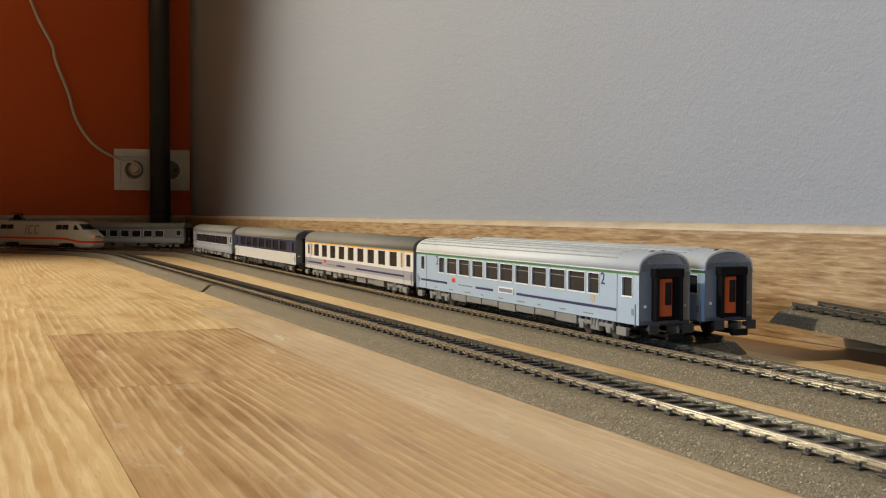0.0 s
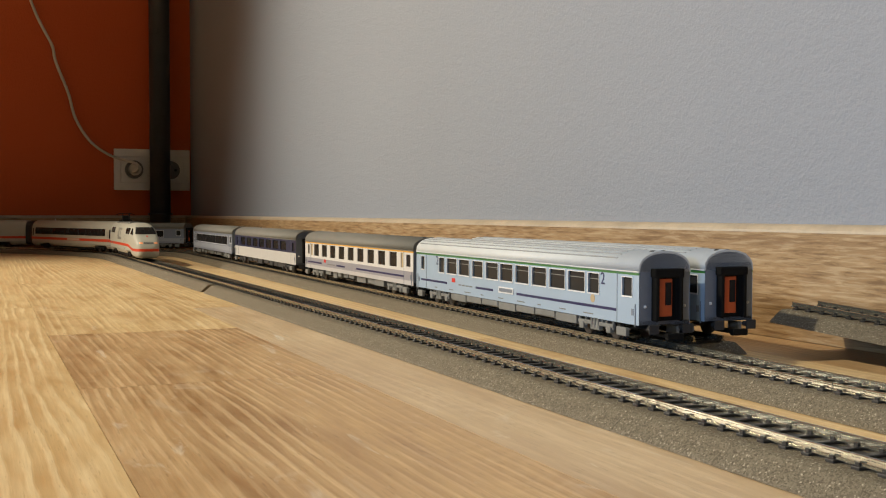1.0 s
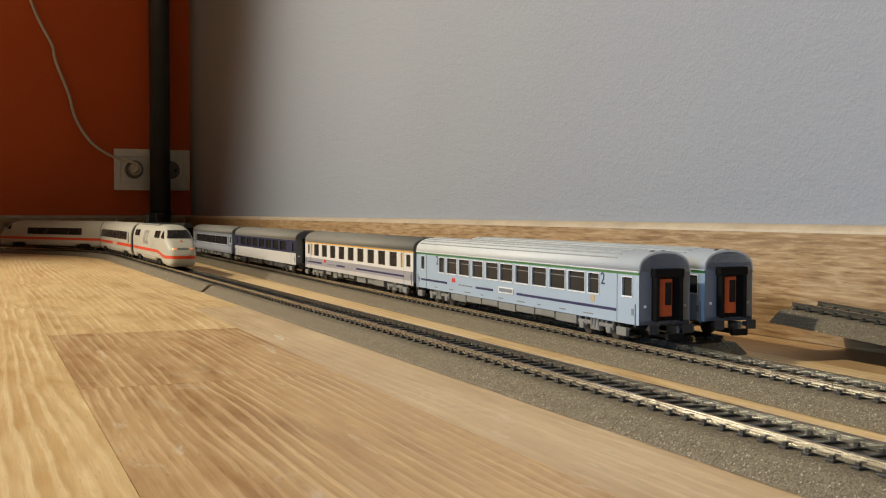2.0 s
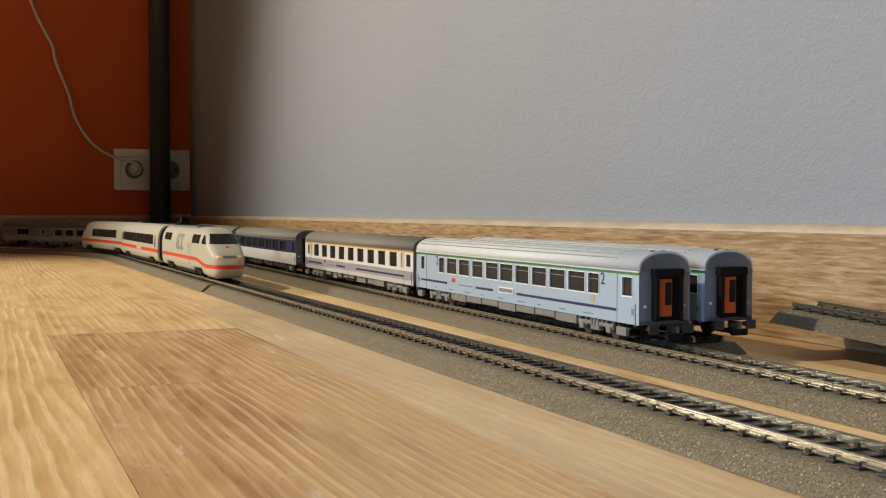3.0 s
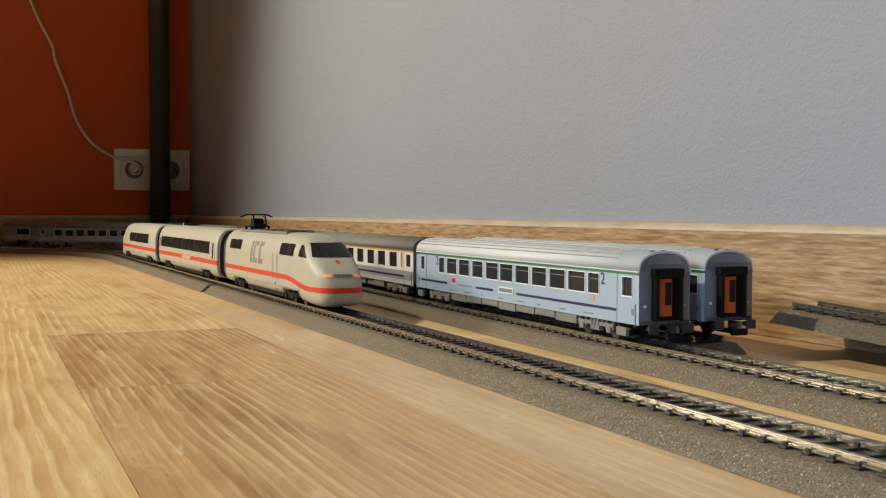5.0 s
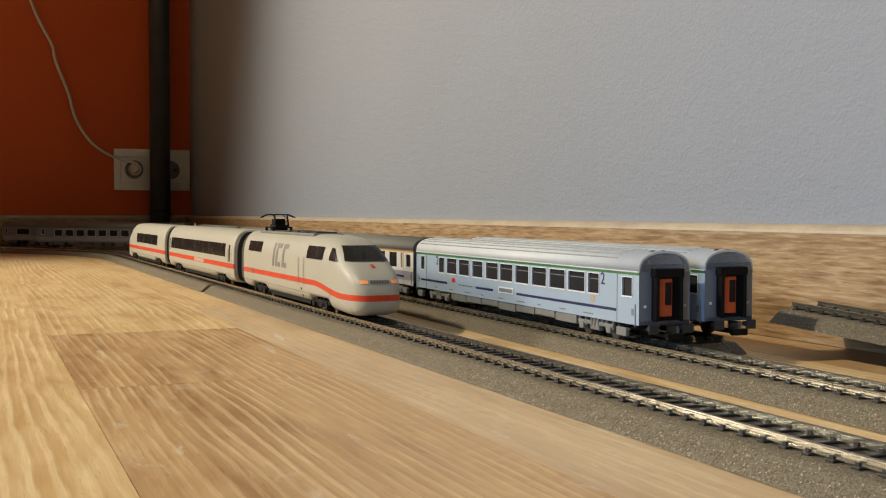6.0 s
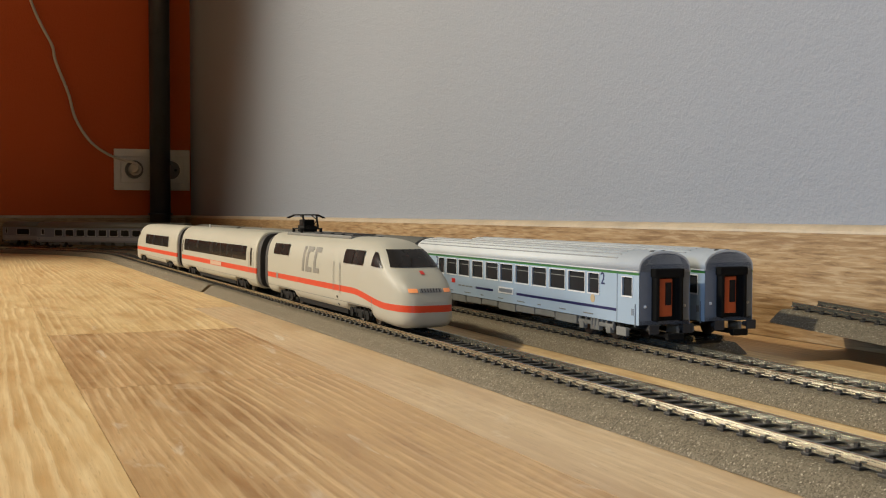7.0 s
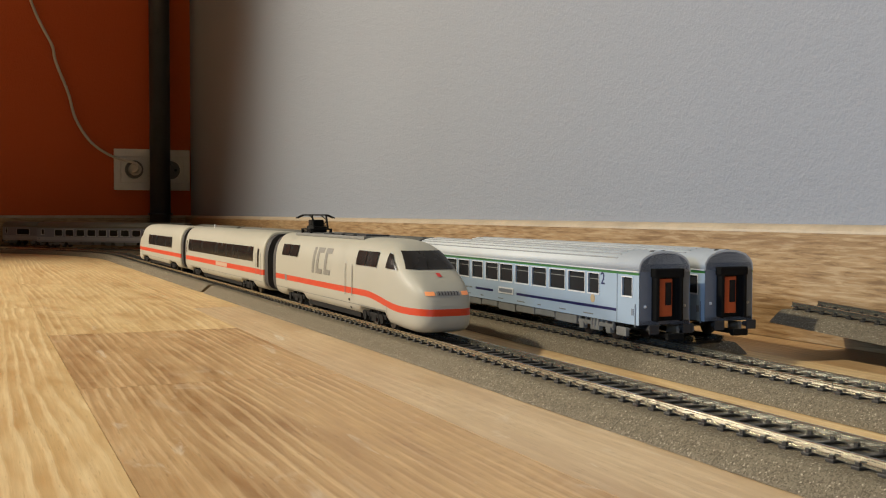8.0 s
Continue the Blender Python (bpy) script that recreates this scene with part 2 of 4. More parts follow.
def part(name, bm, material, parent=None, label="", smooth=False):
    """Link a bmesh as one mesh object, under a thing or a part."""
    me = bpy.data.meshes.new(name)
    bmesh.ops.recalc_face_normals(bm, faces=bm.faces[:])
    bm.to_mesh(me)
    bm.free()
    me.materials.append(material)
    if smooth:
        me.polygons.foreach_set("use_smooth", [True] * len(me.polygons))
    ob = new(name, me)
    ob.parent = parent
    if label:
        tagged(ob, label)
    return ob


def block(bm, x0, x1, y0, y1, z0, z1, bevel=0.0):
    made = bmesh.ops.create_cube(bm, size=1.0)["verts"]
    for v in made:
        v.co = Vector(((x0 + x1) / 2 + v.co.x * (x1 - x0), (y0 + y1) / 2 + v.co.y * (y1 - y0), (z0 + z1) / 2 + v.co.z * (z1 - z0)))
    if bevel:
        edges = {e for v in made for e in v.link_edges}
        bmesh.ops.bevel(bm, geom=list(edges), offset=bevel, segments=2, affect="EDGES", profile=0.5)
    return made


def boxed(*a):
    bm = bmesh.new()
    block(bm, *a)
    return bm


def rod(bm, a, b, r, seg=8):
    a, b = Vector(a), Vector(b)
    made = bmesh.ops.create_cone(bm, segments=seg, radius1=r, radius2=r, depth=(b - a).length, cap_ends=True)["verts"]
    m = Matrix.Translation((a + b) / 2) @ (b - a).to_track_quat("Z", "Y").to_matrix().to_4x4()
    bmesh.ops.transform(bm, matrix=m, verts=made)


def skin(bm, rings, closed=True, caps=True):
    """Join rings of points into one surface."""
    rows = [[bm.verts.new(p) for p in r] for r in rings]
    k = len(rows[0])
    for a, b in zip(rows, rows[1:]):
        for i in range(k if closed else k - 1):
            j = (i + 1) % k
            bm.faces.new((a[i], a[j], b[j], b[i]))
    if caps and closed:
        bm.faces.new(rows[0])
        bm.faces.new(rows[-1][::-1])


def pierced(bm, x0, x1, z0, z1, y, holes, inward, depth=0.0007):
    """A side sheet in the plane y with rectangular openings (x0, x1, z0, z1) that have reveals of some depth."""
    xs = sorted({x0, x1, *(h[0] for h in holes), *(h[1] for h in holes)})
    zs = sorted({z0, z1, *(h[2] for h in holes), *(h[3] for h in holes)})
    grid = {}
    def vert(x, z, d=0):
        key = (round(x, 6), round(z, 6), d)
        if key not in grid:
            grid[key] = bm.verts.new((x, y + inward * depth * d, z))
        return grid[key]
    for xa, xb in zip(xs, xs[1:]):
        for za, zb in zip(zs, zs[1:]):
            cx, cz = (xa + xb) / 2, (za + zb) / 2
            if not any(h[0] < cx < h[1] and h[2] < cz < h[3] for h in holes):
                bm.faces.new((vert(xa, za), vert(xb, za), vert(xb, zb), vert(xa, zb)))
    for a, b, c, d in holes:
        for (xa, za), (xb, zb) in (((a, c), (b, c)), ((b, c), (b, d)), ((b, d), (a, d)), ((a, d), (a, c))):
            bm.faces.new((bm.verts.new((xa, y, za)), bm.verts.new((xb, y, zb)), bm.verts.new((xb, y + inward * depth, zb)), bm.verts.new((xa, y + inward * depth, za))))


def lettering(name, text, size, material, parent, m, label=""):
    data = bpy.data.curves.new(name, "FONT")
    data.body, data.size, data.extrude = text, size, 0.00008
    data.align_x = "CENTER"
    tmp = bpy.data.objects.new(name, data)
    scene.collection.objects.link(tmp)
    me = bpy.data.meshes.new_from_object(tmp.evaluated_get(bpy.context.evaluated_depsgraph_get()))
    bpy.data.objects.remove(tmp)
    me.materials.clear()
    me.materials.append(material)
    ob = new(name, me)
    ob.parent, ob.matrix_basis = parent, m
    if label:
        tagged(ob, label)
    return ob


def thing(name, label, category, m=None, group="", kind=""):
    ob = new(name)
    ob.empty_display_size = 0.01
    if m is not None:
        ob.matrix_basis = m
    return tagged(ob, label, category, group, kind)


# ---- the room ----
WALL = radians(0.965)     # how far the grey wall turns from the boards
CORNER = Vector((-0.150, 0.0275, 0.0))
room = Matrix.Translation(CORNER) @ Matrix.Rotation(WALL, 4, "Z")   # x along the grey wall, y out through it
RX, RY, RZ = 5.2, -4.6, 2.5
SKIRT = 0.0678


def structure(name, bm, material, label, category, m=room):
    ob = part(name, bm, material)
    ob.matrix_basis = m
    return tagged(ob, label, category, kind="structure")


structure("wall_north", boxed(-0.15, RX + 0.15, 0.0, 0.12, -0.02, RZ), grey_paint, "matt pale grey painted wall with fine roller texture", "wall")
# west wall with an added, unseen opening, beyond the orange stretch in view
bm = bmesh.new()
# lets in the west light; its near edge keeps that light off the corner
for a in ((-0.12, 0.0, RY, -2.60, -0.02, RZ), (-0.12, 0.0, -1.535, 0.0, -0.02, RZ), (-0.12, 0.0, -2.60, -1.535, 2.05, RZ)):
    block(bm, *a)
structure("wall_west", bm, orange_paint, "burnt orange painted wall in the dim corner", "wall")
structure("wall_south", boxed(-0.12, RX + 0.12, RY - 0.12, RY, -0.02, RZ), pale_paint, "plain pale painted wall", "wall")
structure("wall_east", boxed(RX, RX + 0.12, RY, 0.0, -0.02, RZ), pale_paint, "plain pale painted wall", "wall")
structure("ceiling", boxed(-0.12, RX + 0.12, RY - 0.12, 0.12, RZ, RZ + 0.1), pale_paint, "plain white ceiling", "ceiling")


def skirting(name, length, m):
    """Oak skirting board: flat face, rounded upper edge in a paler colour."""
    bm = bmesh.new()
    prof = [(0.0, 0.0004), (-0.0146, 0.0004), (-0.0146, SKIRT - 0.005), (0.0, SKIRT - 0.005)]
    skin(bm, [[(x, y, z) for y, z in prof] for x in (0.0, length)])
    ob = part(name, bm, oak_skirt)
    ob.matrix_basis = m
    bm = bmesh.new()
    lip = [(0.0, SKIRT - 0.0049), (-0.0146, SKIRT - 0.0049)]
    for i in range(1, 6):
        a = i / 5 * math.pi / 2
        lip.append((-0.0146 + 0.006 * (1 - math.cos(a)), SKIRT - 0.0049 + 0.0049 * math.sin(a)))
    lip.append((0.0, SKIRT))
    skin(bm, [[(x, y, z) for y, z in lip] for x in (0.0, length)])
    part("rounded_edge", bm, pale_edge, ob, "pale rounded upper edge")
    return tagged(ob, "oak-print skirting board along the foot of the wall", "skirting", kind="structure")


skirting("skirting_north", RX, room)
skirting("skirting_west", 3.0, room @ Matrix.Translation((0, -3.0, 0)) @ Matrix.Rotation(math.pi / 2, 4, "Z"))

# ---- floor of laminate boards ----
floor = tagged(part("floor", boxed(-0.4, 5.5, -4.9, 0.3, -0.03, -0.004), plain("joint_shadow", (0.10, 0.055, 0.025), 0.7)), "oak laminate floor of wide staggered boards", "floor", kind="structure")


def board_mesh(length, width, material):
    bm = bmesh.new()
    block(bm, 0, length, 0, width, -0.004, 0.0, 0.0)
    me = bpy.data.meshes.new("floor_board")
    bm.to_mesh(me)
    bm.free()
    me.materials.append(material)
    return me


# ---- tracks ----
GAUGE = 0.0179
RAIL = 0.0107
BED = 0.0070
HALF = 0.0243


def line_path(x0, y0, slope):
    n = math.hypot(1, slope)
    return lambda s: (Vector((x0 + s / n, y0 + slope * s / n, 0)), Vector((1 / n, slope / n, 0)))


def ring_path(c, r, a0):
    """Along a circle, from the angle a0 (from north, turning west) onwards as s grows negative."""
    def at(s):
        a = a0 - s / r
        return Vector((c[0] - r * math.sin(a), c[1] + r * math.cos(a), 0)), Vector((math.cos(a), math.sin(a), 0))
    return at


def bend_path(start, slope, r1, turn, r2):
    """Straight for s >= 0; backwards of that a wide bend through some turn, then a tighter one."""
    a0 = math.atan(slope)
    first = ring_path((start.x + r1 * math.sin(a0), start.y - r1 * math.cos(a0)), r1, a0)
    p, d = first(-r1 * turn)
    second = ring_path((p.x + r2 * d.y, p.y - r2 * d.x), r2, a0 + turn)
    ahead = line_path(start.x, start.y, slope)
    def at(s):
        if s >= 0:
            return ahead(s)
        return first(s) if -s < r1 * turn else second(s + r1 * turn)
    return at


START1 = Vector((0.46, -0.1854, 0))
path1 = bend_path(START1, 0.01, 0.60, radians(30), 0.40)
SLOPE2 = -0.01466
START2 = Vector((0.42, -0.0934 + SLOPE2 * (0.42 - 2.196), 0))
TURN2 = math.atan(SLOPE2)
path2 = bend_path(START2, SLOPE2, 0.32, radians(62), 0.32)
straight3 = line_path(0.60, -0.0700 + 0.0413, SLOPE2)

SLEEPER_PITCH = 0.0094


def sleeper_mesh():
    bm = bmesh.new()
    block(bm, -0.0016, 0.0016, -0.0114, 0.0114, BED - 0.001, BED + 0.0010, 0.0003)
    for y in (-GAUGE / 2, GAUGE / 2):
        for d in (-0.0013, 0.0013):
            block(bm, -0.0008, 0.0008, y + d - 0.0004, y + d + 0.0004, BED + 0.0010, BED + 0.0020)
    me = bpy.data.meshes.new("sleeper")
    bm.to_mesh(me)
    bm.free()
    me.materials.append(sleeper_mat)
    return me


SLEEPER = sleeper_mesh()


def sweep(bm, path, s0, s1, prof, step):
    count = max(1, int(math.ceil(abs(s1 - s0) / step)))
    rings = []
    for i in range(count + 1):
        p, d = path(s0 + (s1 - s0) * i / count)
        n = Vector((-d.y, d.x, 0))
        rings.append([p + n * y + Vector((0, 0, z)) for y, z in prof])
    skin(bm, rings)


def track(path, s0, s1, label, step=0.4, wide=(0.0001, 0.0001), lift=None):
    """One section of track: moulded ballast bed, two rails and its sleepers."""
    p0, d0 = path((s0 + s1) / 2)
    root = thing("track_section", label, "model track", Matrix.Translation(p0) if lift is None else lift, "sections of model railway track")
    local = lambda s: (path(s)[0] - p0, path(s)[1])
    gap0, gap1 = wide
    bm = bmesh.new()
    prof = [(-HALF, 0.0002), (-HALF + 0.0012, 0.0016), (-0.0172, BED - 0.0006), (-0.0155, BED), (0.0155, BED), (0.0172, BED - 0.0006), (HALF - 0.0012, 0.0016), (HALF, 0.0002)]
    sweep(bm, local, s0 + gap0, s1 - gap1, prof, 0.012)
    bed = part("ballast_bed", bm, ballast, root, "grey-brown moulded ballast bed")
    for y in (-GAUGE / 2, GAUGE / 2):
        bm = bmesh.new()
        w, f = 0.00055, 0.0011
        top = RAIL
        prof = [(y - f, BED + 0.0010), (y - f, BED + 0.0014), (y - 0.0003, BED + 0.0018), (y - 0.0003, top - 0.0010), (y - w, top - 0.0007), (y - w, top - 0.0002), (y - w + 0.0002, top),
                (y + w - 0.0002, top), (y + w, top - 0.0002), (y + w, top - 0.0007), (y + 0.0003, top - 0.0010), (y + 0.0003, BED + 0.0018), (y + f, BED + 0.0014), (y + f, BED + 0.0010)]
        sweep(bm, local, s0 + 0.0003, s1 - 0.0003, prof, step)
        part("rail", bm, rail_mat, root, "shiny nickel silver rail")
    bm = bmesh.new()
    g = GAUGE / 2 - 0.0022
    sweep(bm, local, s0 + 0.0002, s1 - 0.0002, [(-g, BED - 0.001), (-g, BED + 0.00015), (g, BED + 0.00015), (g, BED - 0.001)], 0.012)
    part("track_web", bm, sleeper_mat, root, "dark plastic web between the rails")
    count = int(round((s1 - s0) / SLEEPER_PITCH))
    for i in range(count):
        p, d = local(s0 + (i + 0.5) * (s1 - s0) / count)
        ob = new("sleeper", SLEEPER)
        ob.parent = root
        ob.matrix_basis = Matrix.Translation(p) @ Matrix.Rotation(math.atan2(d.y, d.x), 4, "Z")
    return root


# front track
JOINT = 1.19 - START1.x
edges = [JOINT + 0.231 * k for k in range(-3, 7)]
edges = [0.0] + [e for e in edges if e > 0.03]
for a, b in zip(edges, edges[1:]):
    open_joint = [0.0062 if abs(e - JOINT) < 0.01 else 0.0001 for e in (a, b)]
    track(path1, a, b, "straight model track on a grey ballast bed in front", wide=open_joint)
for k in range(3):
    track(path1, -0.21 * (k + 1), -0.21 * k, "curved model track on a grey ballast bed by the corner", 0.02)
# second track, under the parked coaches
edges = [0.0] + [0.077 + 0.231 * k for k in range(0, 9)]
for a, b in zip(edges, edges[1:]):
    track(path2, a, b, "straight model railway track under the row of parked coaches")
for k in range(2):
    track(path2, -0.168 * (k + 1), -0.168 * k, "curved model track below the parked coaches in the corner", 0.02)
stub = line_path(-0.050 - 0.08 * math.cos(radians(33)), -0.300 - 0.08 * math.sin(radians(33)), math.tan(radians(33)))
track(stub, 0.0, 0.15, "short piece of model track in the dim corner")
# third track, under the rear coach
for k in range(3):
    track(straight3, 0.445 + 0.231 * k, 0.445 + 0.231 * (k + 1), "straight model railway track under the parked coach by the wall")
# loose curved piece by the skirting, lying on the end of another bed
loose = line_path(0.0, 0.0, 0.0)
track(loose, -0.165, 0.165, "loose piece of model track lying askew by the skirting board", lift=Matrix.Translation((1.8995, 0.0225, 0.0080)) @ Matrix.Rotation(radians(0.9), 4, "Z") @ Matrix.Rotation(radians(2.75), 4, "Y"))

# ---- rolling stock ----
LC, WC, HC, ZB, ZE = 0.300, 0.0290, 0.0452, 0.0095, 0.0353


def wheelset(bm, x, r=0.0052):
    for y in (-GAUGE / 2 + 0.0002, GAUGE / 2 - 0.0002):
        rod(bm, (x, y - 0.0010, r), (x, y + 0.0010, r), r, 20)
        rod(bm, (x, y * 0.9 - 0.0004, r), (x, y * 0.9 + 0.0004, r), r + 0.0006, 20)
    rod(bm, (x, -0.0085, r), (x, 0.0085, r), 0.0009)


def bogie(parent, x, half, w, colour):
    """Bogie with side frames, axle boxes, springs and two wheelsets."""
    bm = bmesh.new()
    for s in (-1, 1):
        y = s * w
        block(bm, x - half - 0.004, x + half + 0.004, y - 0.0010, y + 0.0010, 0.0058, 0.0078, 0.0004)
        for d in (-half, half):
            block(bm, x + d - 0.0022, x + d + 0.0022, y - 0.0014, y + 0.0014, 0.0030, 0.0066, 0.0005)
            for e in (-0.0033, 0.0033):
                rod(bm, (x + d + e, y, 0.0048), (x + d + e, y, 0.0092), 0.0008, 8)
        block(bm, x - 0.0045, x + 0.0045, y - 0.0013, y + 0.0013, 0.0034, 0.0060, 0.0004)
        for e in (-0.003, 0.0, 0.003):
            rod(bm, (x + e, y + s * 0.0008, 0.0045), (x + e, y + s * 0.0008, 0.0098), 0.0009, 8)
    block(bm, x - 0.006, x + 0.006, -w, w, 0.0055, 0.0095)
    b = part("bogie", bm, colour, parent, "grey bogie side frames with springs")
    for d in (-half, half):
        bm = bmesh.new()
        wheelset(bm, x + d)
        part("wheelset", bm, wheel_mat, b)
    return b


def roof_profile(w, ze, zt, k=12):
    pts = []
    for i in range(k + 1):
        a = math.pi * i / k
        y = -w * math.cos(a)
        z = ze + (zt - ze) * (math.sin(a) ** 0.72)
        pts.append((y, z))
    return pts


def coach(label, m, side, roof, windows, glass, ribs, style, length=LC, group="parked passenger coaches"):
    """Passenger coach: x along its length with the seen end at +x, z over the rail."""
    root = thing("passenger_coach", label, "model coach", m, group)
    h, w = length / 2, WC / 2
    doors = [(-h + 0.0100, -h + 0.0160), (h - 0.0150, h - 0.0060)]
    dz = (0.0232, 0.0322)
    holes = [(a, b, c, d) for a, b, c, d in windows] + [(a, b, *dz) for a, b in doors]
    for sgn, nm in ((-1, "side_wall"), (1, "side_wall")):
        bm = bmesh.new()
        pierced(bm, -h, h, ZB, ZE, sgn * w, holes, -sgn)
        wall = part(nm, bm, side, root)
        for a, b, c, d in holes:
            bm = bmesh.new()
            block(bm, a - 0.0002, b + 0.0002, min(sgn * (w - 0.0012), sgn * (w - 0.0007)), max(sgn * (w - 0.0012), sgn * (w - 0.0007)), c - 0.0002, d + 0.0002)
            part("window", bm, curtain_tan if style == "b" and b - a < 0.0068 and abs(a) < 0.136 else glass, wall)
            if style in "ad" and sgn < 0:
                bm = bmesh.new()
                t = 0.0004
                y0, y1 = sgn * w - 0.0003, sgn * w + 0.0002
                for q in ((a - t, b + t, c - t - 0.0003, c), (a - t, b + t, d, d + t), (a - t, a, c, d), (b, b + t, c, d)):
                    block(bm, q[0], q[1], y0, y1, q[2], q[3])
                part("window_frame", bm, frame_white, wall, "bright metal window frame")
            if style == "a" and sgn < 0 and b - a > 0.010:
                bm = bmesh.new()
                block(bm, a, b, sgn * w + 0.0003, sgn * w + 0.0006, c + (d - c) * 0.70, c + (d - c) * 0.74)
                part("window_bar", bm, under_grey, wall)
    # floor and inner partitions
    part("coach_floor", boxed(-h, h, -w + 0.0003, w - 0.0003, ZB, ZB + 0.002), dark_grey, root)
    # roof
    bm = bmesh.new()
    prof = roof_profile(w + 0.0003, ZE - 0.0003, HC)
    skin(bm, [[(x, y, z) for y, z in prof] for x in (-h, h)])
    rf = part("roof", bm, roof, root, "metallic grey arched roof", smooth=False)
    for p in rf.data.polygons:
        p.use_smooth = len(p.vertices) == 4 and p.normal.z > 0.02
    for k in range(ribs):
        a = math.pi * (0.16 + 0.68 * k / max(1, ribs - 1))
        y, z = -w * math.cos(a), ZE + (HC - ZE) * math.sin(a) ** 0.72
        bm = bmesh.new()
        rod(bm, (-h + 0.004, y, z), (h - 0.022, y, z), 0.00042, 8)
        part("roof_rib", bm, roof_line, rf)
    for vx, vy in ((h - 0.0046, -0.004), (h - 0.0046, 0.002), (-h + 0.006, -0.003), (-h + 0.085, 0.0)):
        bm = bmesh.new()
        bmesh.ops.create_uvsphere(bm, u_segments=10, v_segments=6, radius=0.0016, matrix=Matrix.Translation((vx, vy, HC - 0.0005)) @ Matrix.Diagonal((1, 1, 0.45, 1)))
        part("roof_vent", bm, dark_grey, rf)
    # eaves gutter
    for s in (-1, 1):
        part("gutter", boxed(-h, h, min(s * w, s * (w + 0.0004)), max(s * w, s * (w + 0.0004)), ZE - 0.0004, ZE + 0.0002), roof, root)
    # ends
    for e in (-1, 1):
        x = e * h
        bm = bmesh.new()
        rim = [(-w, ZB + 0.0005), *roof_profile(w - 0.0002, ZE - 0.0005, HC - 0.0008), (w, ZB + 0.0005)]
        skin(bm, [[(x - e * 0.0012, y, z) for y, z in rim], [(x, y * 0.985, z - 0.0003) for y, z in rim]])
        wall = part("end_wall", bm, end_grey, root, "grey end wall")
        # gangway bellows
        bm = bmesh.new()
        g = 0.0078
        for q in ((-g, -g + 0.0022, ZB + 0.002, 0.0352), (g - 0.0022, g, ZB + 0.002, 0.0352), (-g - 0.0006, g + 0.0006, 0.0325, 0.0368)):
            block(bm, min(x, x + e * 0.0045), max(x, x + e * 0.0045), *q, 0.0006)
        part("gangway_bellows", bm, black, wall, "black rubber gangway bellows")
        part("gangway_back", boxed(min(x - e * 0.0002, x + e * 0.0006), max(x - e * 0.0002, x + e * 0.0006), -g + 0.001, g - 0.001, ZB + 0.002, 0.034), black, wall)
        bm = bmesh.new()
        block(bm, min(x, x + e * 0.0012), max(x, x + e * 0.0012), -0.0042, 0.0036, ZB + 0.004, 0.0318, 0.0003)
        door = part("end_door", bm, door_orange, wall, "orange-red gangway door")
        part("door_window", boxed(min(x + e * 0.001, x + e * 0.0016), max(x + e * 0.001, x + e * 0.0016), -0.0005, 0.0028, 0.019, 0.030), tinted, door)
        for s in (-1, 1):
            bm = bmesh.new()
            bmesh.ops.create_uvsphere(bm, u_segments=10, v_segments=8, radius=0.0008, matrix=Matrix.Translation((x + e * 0.0002, s * 0.0112, 0.0185)))
            part("tail_lamp", bm, frame_white, wall)
            bm = bmesh.new()
            rod(bm, (x, s * 0.0095, 0.0078), (x + e * 0.0050, s * 0.0095, 0.0078), 0.0013, 10)
            block(bm, min(x + e * 0.005, x + e * 0.0058), max(x + e * 0.005, x + e * 0.0058), s * 0.0095 - 0.0029, s * 0.0095 + 0.0029, 0.0056, 0.0102, 0.0003)
            part("buffer", bm, dark_grey, wall, "dark grey buffer")
        bm = bmesh.new()
        block(bm, min(x - e * 0.01, x + e * 0.009), max(x - e * 0.01, x + e * 0.009), -0.002, 0.002, 0.0035, 0.0055, 0.0005)
        block(bm, min(x + e * 0.007, x + e * 0.0098), max(x + e * 0.007, x + e * 0.0098), -0.0045, 0.0045, 0.003, 0.0062, 0.0005)
        part("coupler", bm, black, root)
        # steps below the doors
        for s in (-1, 1):
            bm = bmesh.new()
            xm = x - e * 0.0125
            block(bm, xm - 0.005, xm + 0.005, s * w - 0.0012, s * w + 0.0003, 0.0066, 0.0075, 0.0002)
            block(bm, xm - 0.0045, xm + 0.0045, s * w - 0.0022, s * w - 0.0002, 0.0036, 0.0078, 0.0003)
            part("door_step", bm, under_grey, root)
        # end pillar of the door and handle
        bm = bmesh.new()
        for s in (-1, 1):
            block(bm, min(x - e * 0.0200, x - e * 0.0196), max(x - e * 0.0200, x - e * 0.0196), min(s * w, s * (w + 0.00015)), max(s * w, s * (w + 0.00015)), ZB + 0.0005, ZE - 0.0012)
            block(bm, min(x - e * 0.0035, x - e * 0.0028), max(x - e * 0.0035, x - e * 0.0028), min(s * w, s * (w + 0.0003)), max(s * w, s * (w + 0.0003)), ZB - 0.001, 0.0195)
            block(bm, min(x - e * 0.0066, x - e * 0.0046), max(x - e * 0.0066, x - e * 0.0046), min(s * w, s * (w + 0.0002)), max(s * w, s * (w + 0.0002)), 0.0140, 0.0172)
        part("door_trim", bm, end_grey, root)
        bogie(root, x - e * (0.0420 if length > 0.2 else 0.0300), 0.0135 if length > 0.2 else 0.010, 0.0130, under_grey if style != "c" else dark_grey)
    # underframe boxes
    r = random.Random(len(label))
    paint = under_grey if style != "c" else dark_grey
    def under(*q):
        bm = bmesh.new()
        block(bm, *q)
        part("underframe_box", bm, paint, root, "grey equipment box below the floor")
